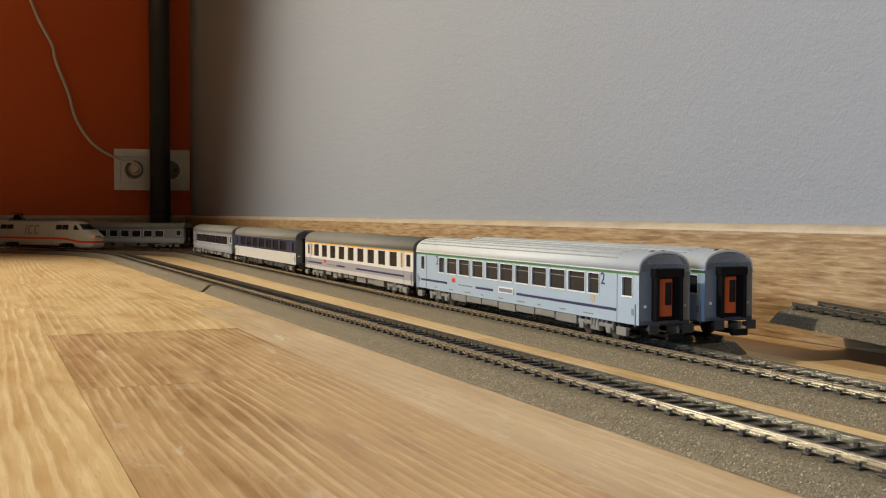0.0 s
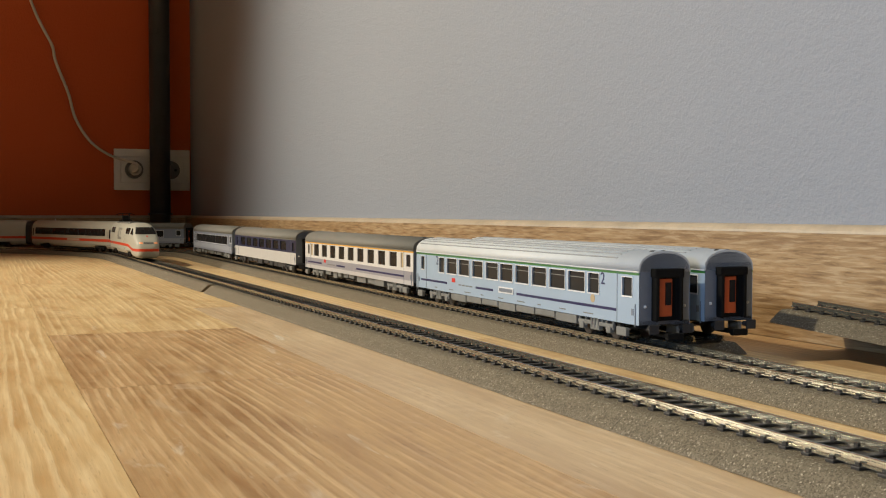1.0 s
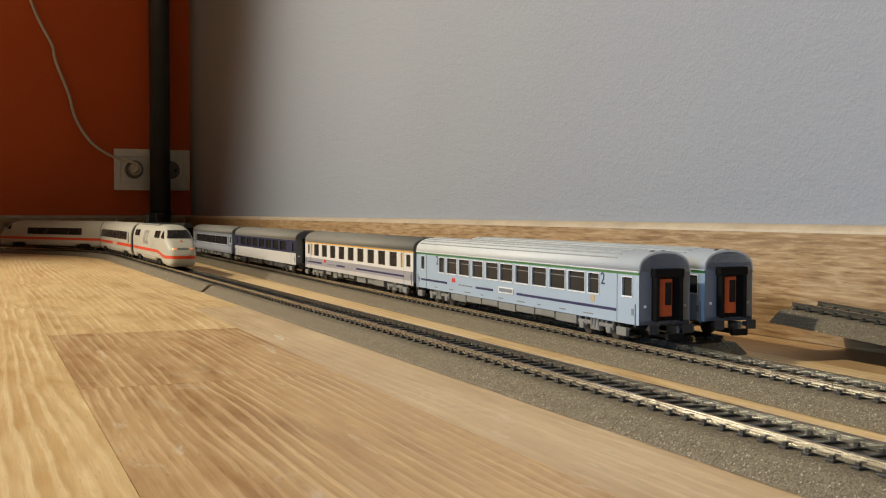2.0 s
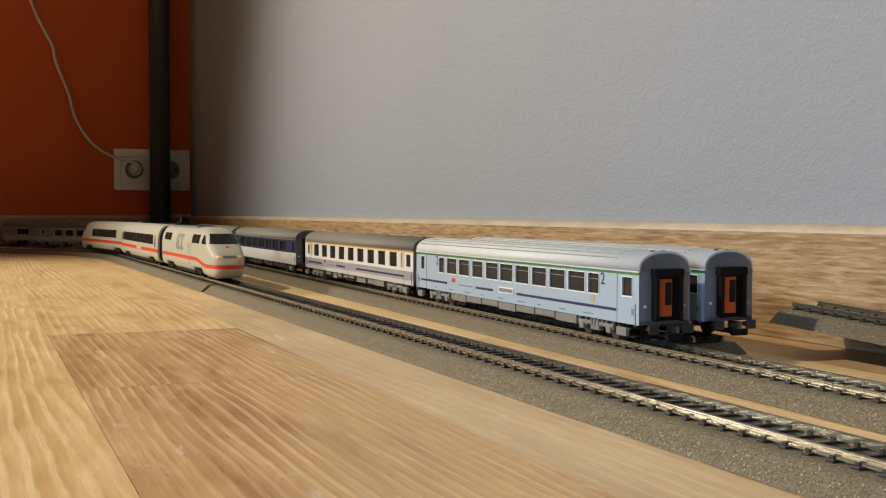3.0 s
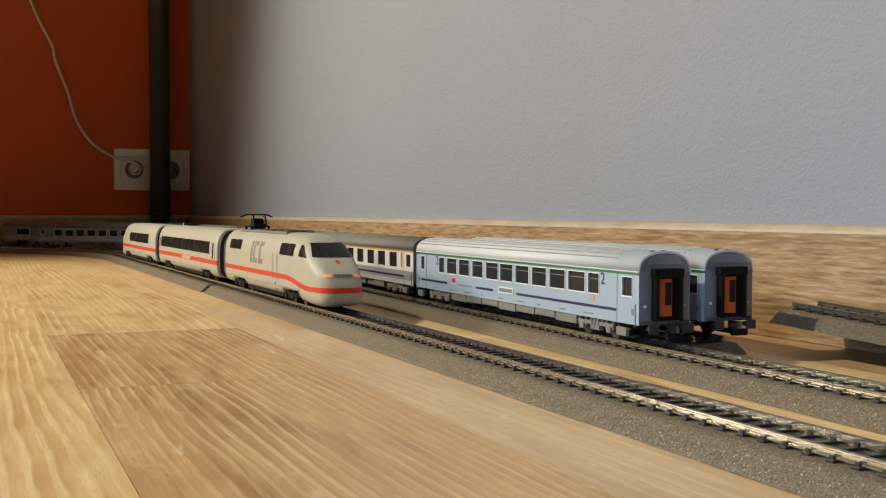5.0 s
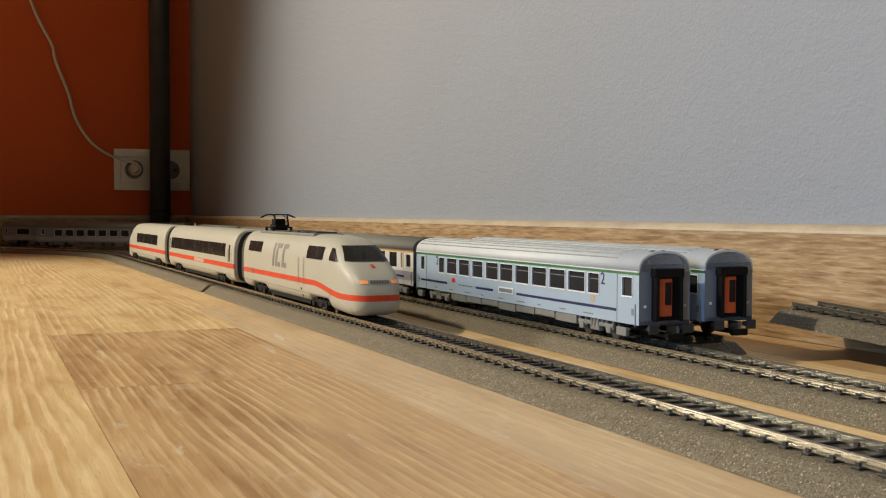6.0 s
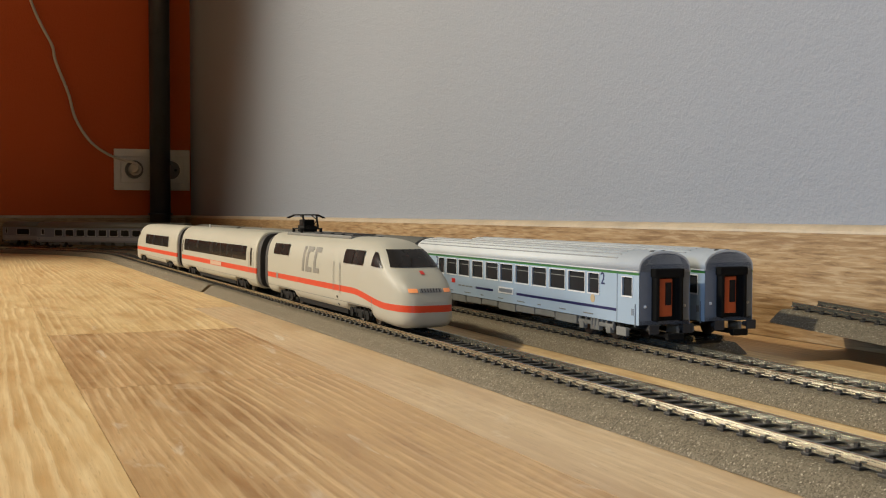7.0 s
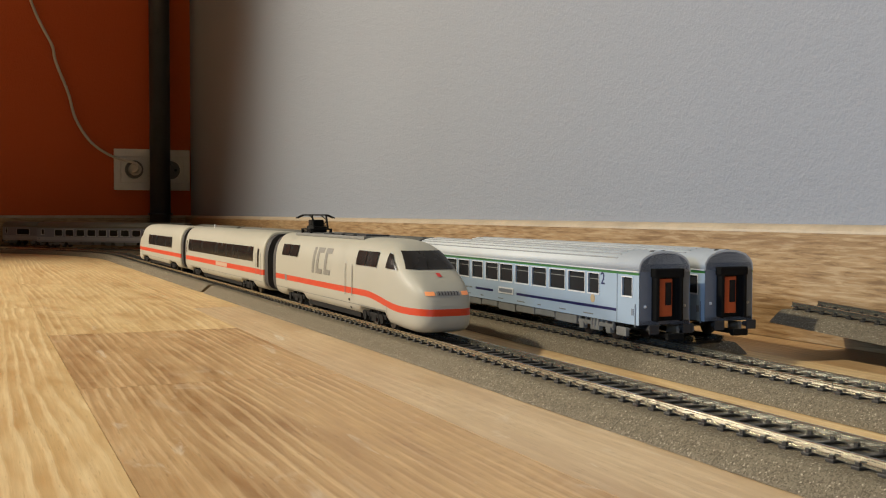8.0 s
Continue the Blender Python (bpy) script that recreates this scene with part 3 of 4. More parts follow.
    if style == "a":
        under(-h + 0.062, h - 0.066, -w + 0.0012, w - 0.0012, 0.0052, ZB + 0.0004, 0.0005)
        for k in range(7):
            xa = -h + 0.066 + k * 0.0245
            under(xa, xa + 0.0225, -w + 0.0005, -w + 0.004, 0.0046 + 0.0006 * (k % 3), ZB - 0.0003, 0.0004)
    else:
        xa = -h + 0.066
        while xa < h - 0.082:
            d = r.uniform(0.010, 0.026)
            under(xa, xa + d, -w + r.uniform(0.001, 0.003), w - 0.002, r.uniform(0.0035, 0.0060), ZB + 0.0003, 0.0004)
            xa += d + r.uniform(0.002, 0.008)
    if style in "ab":
        for s in (-1,):
            for a, b in ((-h + 0.010, -h + 0.058), (-h + 0.106, -h + 0.132), (-h + 0.165, h - 0.0205)):
                part("blue_line", boxed(a, b, s * w - 0.00012, s * w, 0.0149, 0.0163), navy, root, "thin dark blue line")
            part("operator_mark", boxed(-h + 0.0665, -h + 0.0725, s * w - 0.00012, s * w, 0.0168, 0.0196), red_paint, root, "small red emblem")
            for k in range(4):
                part("marking", boxed(-h + 0.078 + k * 0.006, -h + 0.0825 + k * 0.006, s * w - 0.0001, s * w, 0.0152, 0.0160), under_grey, root)
    if style == "a":
        for xx in (-h + 0.0405, h - 0.0335):
            lettering("class_number", "2", 0.0088, navy, root, Matrix.Translation((xx, -w - 0.0001, 0.0274)) @ Matrix.Rotation(math.pi / 2, 4, "X"), "dark blue class number 2")
        bm = bmesh.new()
        rod(bm, (h - 0.0435, -w, 0.0196), (h - 0.0435, -w - 0.00012, 0.0196), 0.0022, 20)
        part("round_mark", bm, curtain_tan, root, "small round pale mark")
        for k in range(9):
            xa = -h + 0.036 + k * 0.026
            part("marking", boxed(xa, xa + 0.004 + 0.003 * (k % 3), -w - 0.0001, -w, 0.0112, 0.0118), under_grey, root)
        part("destination_board", boxed(-0.0075, 0.0125, -w - 0.0005, -w, 0.0148, 0.0186), frame_white, root, "pale destination board")
        part("board_panel", boxed(-0.0065, 0.0115, -w - 0.0006, -w - 0.0004, 0.0156, 0.0178), end_grey, root)
    return root


def row(a, count, pitch, width, z0, z1):
    return [(a + k * pitch, a + k * pitch + width, z0, z1) for k in range(count)]


def on_path(path, s_near, length, inset=0.042):
    """The pose of a vehicle whose end nearest the start of the line lies at s_near: its bogie pins ride on the track."""
    p, _ = path(s_near - inset)
    q, _ = path(s_near - length + inset)
    d = (p - q).normalized()
    c = (p + q) / 2
    return Matrix.Translation((c.x, c.y, RAIL)) @ Matrix.Rotation(math.atan2(d.y, d.x), 4, "Z")


A_SPANS = [(-0.1046, -0.0954), (-0.0903, -0.0736), (-0.0697, -0.0529), (-0.0475, -0.0316), (-0.0265, -0.0090), (-0.0058, 0.0110), (0.0153, 0.0323), (0.0366, 0.0539), (0.0580, 0.0755), (0.0793, 0.0969), (0.1004, 0.1113)]
win_a = [(a, b, 0.0224, 0.0325) for a, b in A_SPANS]
S = lambda x: (x - START2.x) / math.cos(TURN2)
coach("pale blue model coach with silver roof and green stripe", on_path(path2, S(1.7582), 0.297), livery_a, silver_roof, win_a, tinted_brown, 9, "a", 0.297)
win_b = [(-0.1300, -0.1240, 0.0220, 0.0331)] + row(-0.1190, 9, 0.0272, 0.0165, 0.0220, 0.0331) + [(0.1240, 0.1300, 0.0220, 0.0331)]
coach("white and grey model coach with yellow stripe and black windows", on_path(path2, S(1.4545), 0.302), livery_b, grey_roof, win_b, tinted, 0, "b", 0.302)
win_c = row(-0.118, 7, 0.034, 0.026, 0.0235, 0.0330)
coach("navy blue and white model dining coach with grey roof", on_path(path2, S(1.1152), 0.305), livery_c, grey_roof, win_c, tinted, 0, "c", 0.305)
win_d = row(-0.116, 10, 0.0237, 0.0170, 0.0205, 0.0315)
coach("dull grey model coach with dark windows, entering the bend", on_path(path2, S(0.790), LC), livery_d, grey_roof, [(-0.125, 0.118, 0.0205, 0.0315)], tinted, 0, "d")
coach("dull grey model coach standing in the bend by the corner", Matrix.Translation((0.171, -0.168, RAIL)) @ Matrix.Rotation(radians(47.8), 4, "Z"), livery_d, grey_roof, win_d, tinted, 0, "d", 0.31)
coach("dull grey model van at the dim far end of the row", Matrix.Translation((-0.050, -0.300, RAIL)) @ Matrix.Rotation(radians(33), 4, "Z"), livery_d, grey_roof, [(-0.02, 0.02, 0.0205, 0.0315)], tinted, 0, "d", 0.13)
# coach on the track by the wall
coach("pale blue model coach with dark blue door, beside the wall", on_path(straight3, (1.754 - 0.60), LC), livery_a, silver_roof, win_a, tinted_brown, 9, "a")

# ---- the white high-speed train ----
LL, HI, WI = 0.2720, 0.0490, 0.0350
GROUND = 0.0030


def smooth_line(points):
    """A curve through (x, value) points without overshoot."""
    xs = [p[0] for p in points]
    vs = [p[1] for p in points]
    sl = [(b - a) / (d - c) for a, b, c, d in zip(vs, vs[1:], xs, xs[1:])]
    m = [sl[0]] + [0.0 if p * q <= 0 else 2 * p * q / (p + q) for p, q in zip(sl, sl[1:])] + [sl[-1]]
    def at(x):
        if x <= xs[0]:
            return vs[0]
        if x >= xs[-1]:
            return vs[-1]
        i = max(k for k in range(len(xs) - 1) if xs[k] <= x)
        h = xs[i + 1] - xs[i]
        t = (x - xs[i]) / h
        return (1 + 2 * t) * (1 - t) ** 2 * vs[i] + t * (1 - t) ** 2 * h * m[i] + t * t * (3 - 2 * t) * vs[i + 1] + t * t * (t - 1) * h * m[i + 1]
    return at


nose_top = smooth_line([(-0.085, HI), (-0.070, 0.0488), (-0.056, 0.0482), (-0.046, 0.0466), (-0.038, 0.0438), (-0.029, 0.0390), (-0.0210, 0.0342), (-0.013, 0.0300), (-0.006, 0.0254), (-0.002, 0.0212), (0.0, 0.0165)])
nose_half = smooth_line([(-0.085, WI / 2), (-0.045, 0.0174), (-0.026, 0.0169), (-0.015, 0.0160), (-0.008, 0.0145), (-0.0035, 0.0122), (-0.0012, 0.0095), (0.0, 0.0058)])
nose_low = smooth_line([(-0.085, 0.0040), (-0.045, 0.0026), (-0.018, 0.0016), (-0.008, 0.0024), (-0.0035, 0.0042), (-0.0012, 0.0072), (0.0, 0.0115)])


def nose_ring(x, reach, k=44):
    """Cross-section of the streamlined body, nose tip at x = 0."""
    w, top, low = nose_half(x), nose_top(x), nose_low(x)
    t = max(0.0, min(1.0, 1.0 + x / 0.05))
    belt = low + (top - low) * (0.42 + 0.04 * t)
    ea, eb = 0.50 - 0.06 * t, 0.60 - 0.14 * t
    pts = []
    for i in range(k):
        a = 2 * math.pi * i / k
        c, s = math.cos(a), math.sin(a)
        if s >= 0:
            y = w * math.copysign(abs(c) ** ea, c)
            z = belt + (top - belt) * abs(s) ** eb
        else:
            y = w * math.copysign(abs(c) ** 0.42, c)
            z = belt - (belt - low) * abs(s) ** 0.42
        if z > 0.028:
            y *= 1 - 0.13 * ((z - 0.028) / 0.021) ** 2
        pts.append(Vector((x, y, z)))
    return pts


def surface(x, z, reach, sgn=-1):
    """The half breadth of the body at height z."""
    pts = nose_ring(x, reach, 240)
    best = min((p for p in pts if p.y * sgn > -1e-9), key=lambda p: abs(p.z - z))
    return best.y


def side_patch(bm, corners, reach, out=0.00018, nx=10, nz=6, sgn=-1):
    """A thin plate laid on the body's side; corners in (x, z): lower back, lower front, upper front, upper back."""
    lb, lf, uf, ub = [Vector(c) for c in corners]
    rows = []
    for j in range(nz + 1):
        v = j / nz
        a, b = lb.lerp(ub, v), lf.lerp(uf, v)
        rw = []
        for i in range(nx + 1):
            q = a.lerp(b, i / nx)
            rw.append(bm.verts.new((q.x, surface(q.x, q.y, reach, sgn) + sgn * out, q.y)))
        rows.append(rw)
    for r0, r1 in zip(rows, rows[1:]):
        for i in range(nx):
            bm.faces.new((r0[i], r0[i + 1], r1[i + 1], r1[i]))


def upper(x, y):
    """The height of the body's upper skin over (x, y), or -1 outside it."""
    w, top, low = nose_half(x), nose_top(x), nose_low(x)
    t = max(0.0, min(1.0, 1.0 + x / 0.05))
    belt = low + (top - low) * (0.42 + 0.04 * t)
    ea, eb = 0.50 - 0.06 * t, 0.60 - 0.14 * t
    z = top
    for _ in range(12):
        wide = w * (1 - 0.13 * (max(0.0, z - 0.028) / 0.021) ** 2)
        r = abs(y) / wide
        if r >= 1:
            return -1.0
        c = r ** (1 / ea)
        z = 0.5 * z + 0.5 * (belt + (top - belt) * (1 - c * c) ** (eb / 2))
    return z


def front_patch(bm, y0, y1, z0, z1, reach, out=0.0002, n=14, m=8, lean=0.0):
    """A thin plate laid on the nose between two heights; lean widens its foot."""
    def x_at(y, z):
        a, b = -reach, 0.0
        for _ in range(40):
            c = (a + b) / 2
            a, b = (c, b) if upper(c, y) > z else (a, c)
        return a
    vs = []
    for j in range(m + 1):
        z = z0 + (z1 - z0) * j / m
        k = 1 + lean * (1 - j / m)
        vs.append([bm.verts.new((x_at(y * k, z) + out, y * k, z + out)) for y in [y0 + (y1 - y0) * i / n for i in range(n + 1)]])
    for r0, r1 in zip(vs, vs[1:]):
        for i in range(n):
            bm.faces.new((r0[i], r0[i + 1], r1[i + 1], r1[i]))


NOSE = 0.085


def body_rings(length, reach):
    xs = [-length, -length + 0.0006, -length + 0.002] + [-length + 0.002 + (length - 0.002 - reach) * i / 12 for i in range(1, 13)]
    xs += [-reach * (1 - math.sin(math.pi / 2 * i / 40)) for i in range(1, 41)]
    out = []
    for k, x in enumerate(xs):
        r = nose_ring(x, reach)
        if k < 2:
            c = Vector((x, 0, 0.024))
            r = [c + (p - c) * (0.96 if k == 0 else 0.985) for p in r]
            for p in r:
                p.x = x
        out.append(r)
    return out


def train_bogie(root, x):
    bm = bmesh.new()
    for s in (-1, 1):
        y = s * 0.0150
        block(bm, x - 0.019, x + 0.019, y - 0.0010, y + 0.0010, 0.0052, 0.0078, 0.0005)
        for d in (-0.0135, 0.0135):
            rod(bm, (x + d, y - s * 0.0004, 0.0052), (x + d, y + s * 0.0016, 0.0052), 0.0026, 14)
        block(bm, x - 0.004, x + 0.004, y - 0.0012, y + 0.0012, 0.0030, 0.0072, 0.0004)
        for e in (-0.007, 0.007):
            rod(bm, (x + e, y, 0.0035), (x + e, y, 0.0090), 0.0013, 8)
    block(bm, x - 0.008, x + 0.008, -0.013, 0.013, 0.005, 0.010)
    b = part("bogie", bm, black, root, "black bogie with axle boxes")
    for d in (-0.0135, 0.0135):
        bm = bmesh.new()
        wheelset(bm, x + d, 0.0053)
        part("wheelset", bm, wheel_mat, b)


def nose_vehicle(label, power, group="vehicles of the moving train"):
    root = thing("power_car" if power else "control_car", label, "model locomotive" if power else "model coach", None, group)
    length = LL if power else 0.310
    bm = bmesh.new()
    rings = body_rings(length, NOSE)
    arches = [(-0.090, -0.046), (-length + 0.028, -length + 0.072)]
    extra = []
    for a, b in arches:
        for x in (a, a + 0.002, b - 0.002, b):
            extra.append(nose_ring(x, NOSE))
    rings = sorted(rings + extra, key=lambda r: r[0].x)
    for r in rings:
        for p in r:
            for a, b in arches:
                if a + 0.001 < p.x < b - 0.001 and p.z < 0.0098:
                    p.z = 0.0098
    skin(bm, rings)
    body = part("body", bm, white_loco if power else white_car, root, "glossy ivory body with red waist stripe", smooth=True)
    # windscreen
    bm = bmesh.new()
    front_patch(bm, -0.0112, 0.0112, 0.0338, 0.0430, NOSE, 0.00025, 20, 10, 0.26)
    screen = part("windscreen", bm, tinted, body, "black raked windscreen", smooth=True)
    bm = bmesh.new()
    rod(bm, (-0.0200, -0.0035, 0.0346), (-0.0275, -0.0010, 0.0393), 0.00020, 6)
    part("wiper", bm, black, screen)
    # lamps and grille on the nose
    for s in (-1, 1):
        bm = bmesh.new()
        front_patch(bm, min(s * 0.0074, s * 0.0119), max(s * 0.0074, s * 0.0119), 0.0213, 0.0233, NOSE, 0.0003, 6, 3)
        part("headlight", bm, headlight_mat if power else dark_grey, body, "lit orange headlight" if power else "")
    bm = bmesh.new()
    front_patch(bm, -0.0062, 0.0062, 0.0212, 0.0234, NOSE, 0.00022, 8, 3)
    grille = part("grille", bm, ice_grey, body, "grey vent grille between the headlights")
    for k in range(7):
        bm = bmesh.new()
        y = -0.0050 + k * 0.00166
        front_patch(bm, y - 0.00025, y + 0.00025, 0.0214, 0.0232, NOSE, 0.0004, 1, 3)
        part("grille_bar", bm, dark_grey, grille)
    bm = bmesh.new()
    front_patch(bm, -0.0011, 0.0011, 0.0302, 0.0320, NOSE, 0.0003, 3, 3)
    part("front_emblem", bm, red_paint, body, "small red nose emblem")
    for sgn in (-1, 1):
        wins = []
        if power:
            wins = [[(-length + 0.019, 0.0336), (-length + 0.038, 0.0336), (-length + 0.038, 0.0413), (-length + 0.019, 0.0413)],
                    [(-length + 0.039, 0.0336), (-length + 0.0575, 0.0336), (-length + 0.0575, 0.0413), (-length + 0.039, 0.0413)],
                    [(-0.0940, 0.0336), (-0.0780, 0.0336), (-0.0780, 0.0418), (-0.0940, 0.0418)],
                    [(-0.0770, 0.0336), (-0.0605, 0.0336), (-0.0605, 0.0418), (-0.0770, 0.0418)],
                    [(-0.0465, 0.0338), (-0.0315, 0.0334), (-0.0425, 0.0412), (-0.0465, 0.0418)]]
        else:
            wins = [[(-length + 0.05, 0.0252), (-0.10, 0.0252), (-0.10, 0.0366), (-length + 0.05, 0.0366)],
                    [(-0.0465, 0.0338), (-0.0315, 0.0334), (-0.0425, 0.0412), (-0.0465, 0.0418)]]
        for c in wins:
            bm = bmesh.new()
            side_patch(bm, c, NOSE, 0.0006, 10, 8, sgn)
            part("side_window", bm, tinted, body, smooth=True)
        if power:
            # large slanted grey figure on the flank, as plain bars
            def slanted(xa, za, xb, zb):
                lean = lambda z: 0.14 * (z - 0.0245)
                return [(xa + lean(za), za), (xb + lean(za), za), (xb + lean(zb), zb), (xa + lean(zb), zb)]
            lo, hi = 0.0245, 0.0412
            for xa, wd in ((-0.1815, 0.0048), (-0.1730, 0.0132), (-0.1560, 0.0125)):
                bars = [slanted(xa, lo, xa + 0.0048, hi)]
                if wd > 0.005:
                    bars += [slanted(xa + 0.0046, lo, xa + wd, lo + 0.0033), slanted(xa + 0.0046, hi - 0.0033, xa + wd, hi)]
                for c in bars:
                    bm = bmesh.new()
                    side_patch(bm, c, NOSE, 0.00016, 6, 12, sgn)
                    part("flank_mark", bm, flank_grey, body, "grey slanted flank figure", smooth=True)
            for xd, z0, z1 in ((-0.1130, 0.0150, 0.0335), (-0.1010, 0.0150, 0.0335)):
                bm = bmesh.new()
                side_patch(bm, [(xd, z0), (xd + 0.0009, z0), (xd + 0.0009, z1), (xd, z1)], NOSE, 0.0005, 1, 8, sgn)
                part("grab_rail", bm, under_grey, body, "thin grab rail beside the cab door")
            for zz in (0.0072, 0.0118):
                bm = bmesh.new()
                side_patch(bm, [(-0.1075, zz), (-0.105, zz), (-0.105, zz + 0.0014), (-0.1075, zz + 0.0014)], NOSE, 0.0002, 1, 1, sgn)
                part("cab_step", bm, black, body)
            bm = bmesh.new()
            side_patch(bm, [(-length + 0.026, 0.0158), (-length + 0.031, 0.0158), (-length + 0.031, 0.0202), (-length + 0.026, 0.0202)], NOSE, 0.00015, 1, 3, sgn)
            part("stripe_mark", bm, ice_grey, body)
        # skirt joint line
        bm = bmesh.new()
        side_patch(bm, [(-length + 0.004, 0.0104), (-0.046, 0.0104), (-0.046, 0.0107), (-length + 0.004, 0.0107)], NOSE, 0.0001, 24, 1, sgn)
        part("skirt_joint", bm, under_grey, body)
        bm = bmesh.new()
        side_patch(bm, [(-0.0456, 0.0040), (-0.0450, 0.0040), (-0.0450, 0.0150), (-0.0456, 0.0150)], NOSE, 0.0001, 1, 8, sgn)
        part("skirt_joint", bm, under_grey, body)
    if power:
        bm = bmesh.new()
        block(bm, -length + 0.03, -0.10, -0.0105, 0.0105, HI - 0.0016, HI + 0.0004, 0.0005)
        roof = part("roof_deck", bm, under_grey, body, "grey roof equipment deck")
        bm = bmesh.new()
        for k in range(4):
            block(bm, -length + 0.085 + k * 0.022, -length + 0.101 + k * 0.022, -0.0075, 0.0075, HI + 0.0004, HI + 0.0012, 0.0002)
        part("roof_vent", bm, dark_grey, roof)
        # pantograph
        bm = bmesh.new()
        px, z = -length + 0.045, HI
        for dx in (-0.010, 0.010):
            for dy in (-0.007, 0.007):
                rod(bm, (px + dx, dy, z - 0.001), (px + dx, dy, z + 0.0030), 0.0011, 8)
        for dy in (-0.007, 0.007):
            rod(bm, (px - 0.011, dy, z + 0.0030), (px + 0.011, dy, z + 0.0030), 0.0005)
        for dx in (-0.010, 0.010):
            rod(bm, (px + dx, -0.008, z + 0.0030), (px + dx, 0.008, z + 0.0030), 0.0005)
        block(bm, px - 0.007, px + 0.008, -0.005, 0.005, z + 0.0008, z + 0.0050, 0.0006)
        block(bm, px - 0.005, px + 0.003, -0.0045, 0.0045, z + 0.0045, z + 0.0095, 0.0006)
        rod(bm, (px + 0.010, -0.005, z + 0.003), (px + 0.006, -0.005, z + 0.0125), 0.0007)
        rod(bm, (px + 0.010, 0.005, z + 0.003), (px + 0.006, 0.005, z + 0.0125), 0.0007)
        for dy in (-0.0045, 0.0045):
            rod(bm, (px - 0.006, dy, z + 0.0035), (px + 0.010, dy, z + 0.0090), 0.0004)
            rod(bm, (px + 0.010, dy, z + 0.0090), (px - 0.003, dy * 0.9, z + 0.0125), 0.0004)
            rod(bm, (px - 0.008, dy, z + 0.0050), (px + 0.008, dy, z + 0.0058), 0.0003)
        for dx in (-0.0055, -0.0005):
            rod(bm, (px + dx, -0.0085, z + 0.0128), (px + dx, 0.0085, z + 0.0128), 0.00045)
            for sy in (-1, 1):
                rod(bm, (px + dx, sy * 0.0085, z + 0.0128), (px + dx, sy * 0.0135, z + 0.0105), 0.0004)
        part("pantograph", bm, black, body, "black folded pantograph")
    # rear gangway
    bm = bmesh.new()
    rim = [Vector((-length, p.y * 0.93, 0.024 + (p.z - 0.024) * 0.93)) for p in nose_ring(-length, NOSE)]
    skin(bm, [[p + Vector((0.001, 0, 0)) for p in rim], [p + Vector((-0.0105, 0, 0)) for p in rim]])
    part("gangway", bm, dark_grey, root, "dark grey rubber gangway between the cars")
    train_bogie(root, -0.068)
    train_bogie(root, -length + 0.050)
    part("underfloor", boxed(-length + 0.076, -0.094, -0.0145, 0.0145, 0.0030, 0.0075), black, root)
    return root


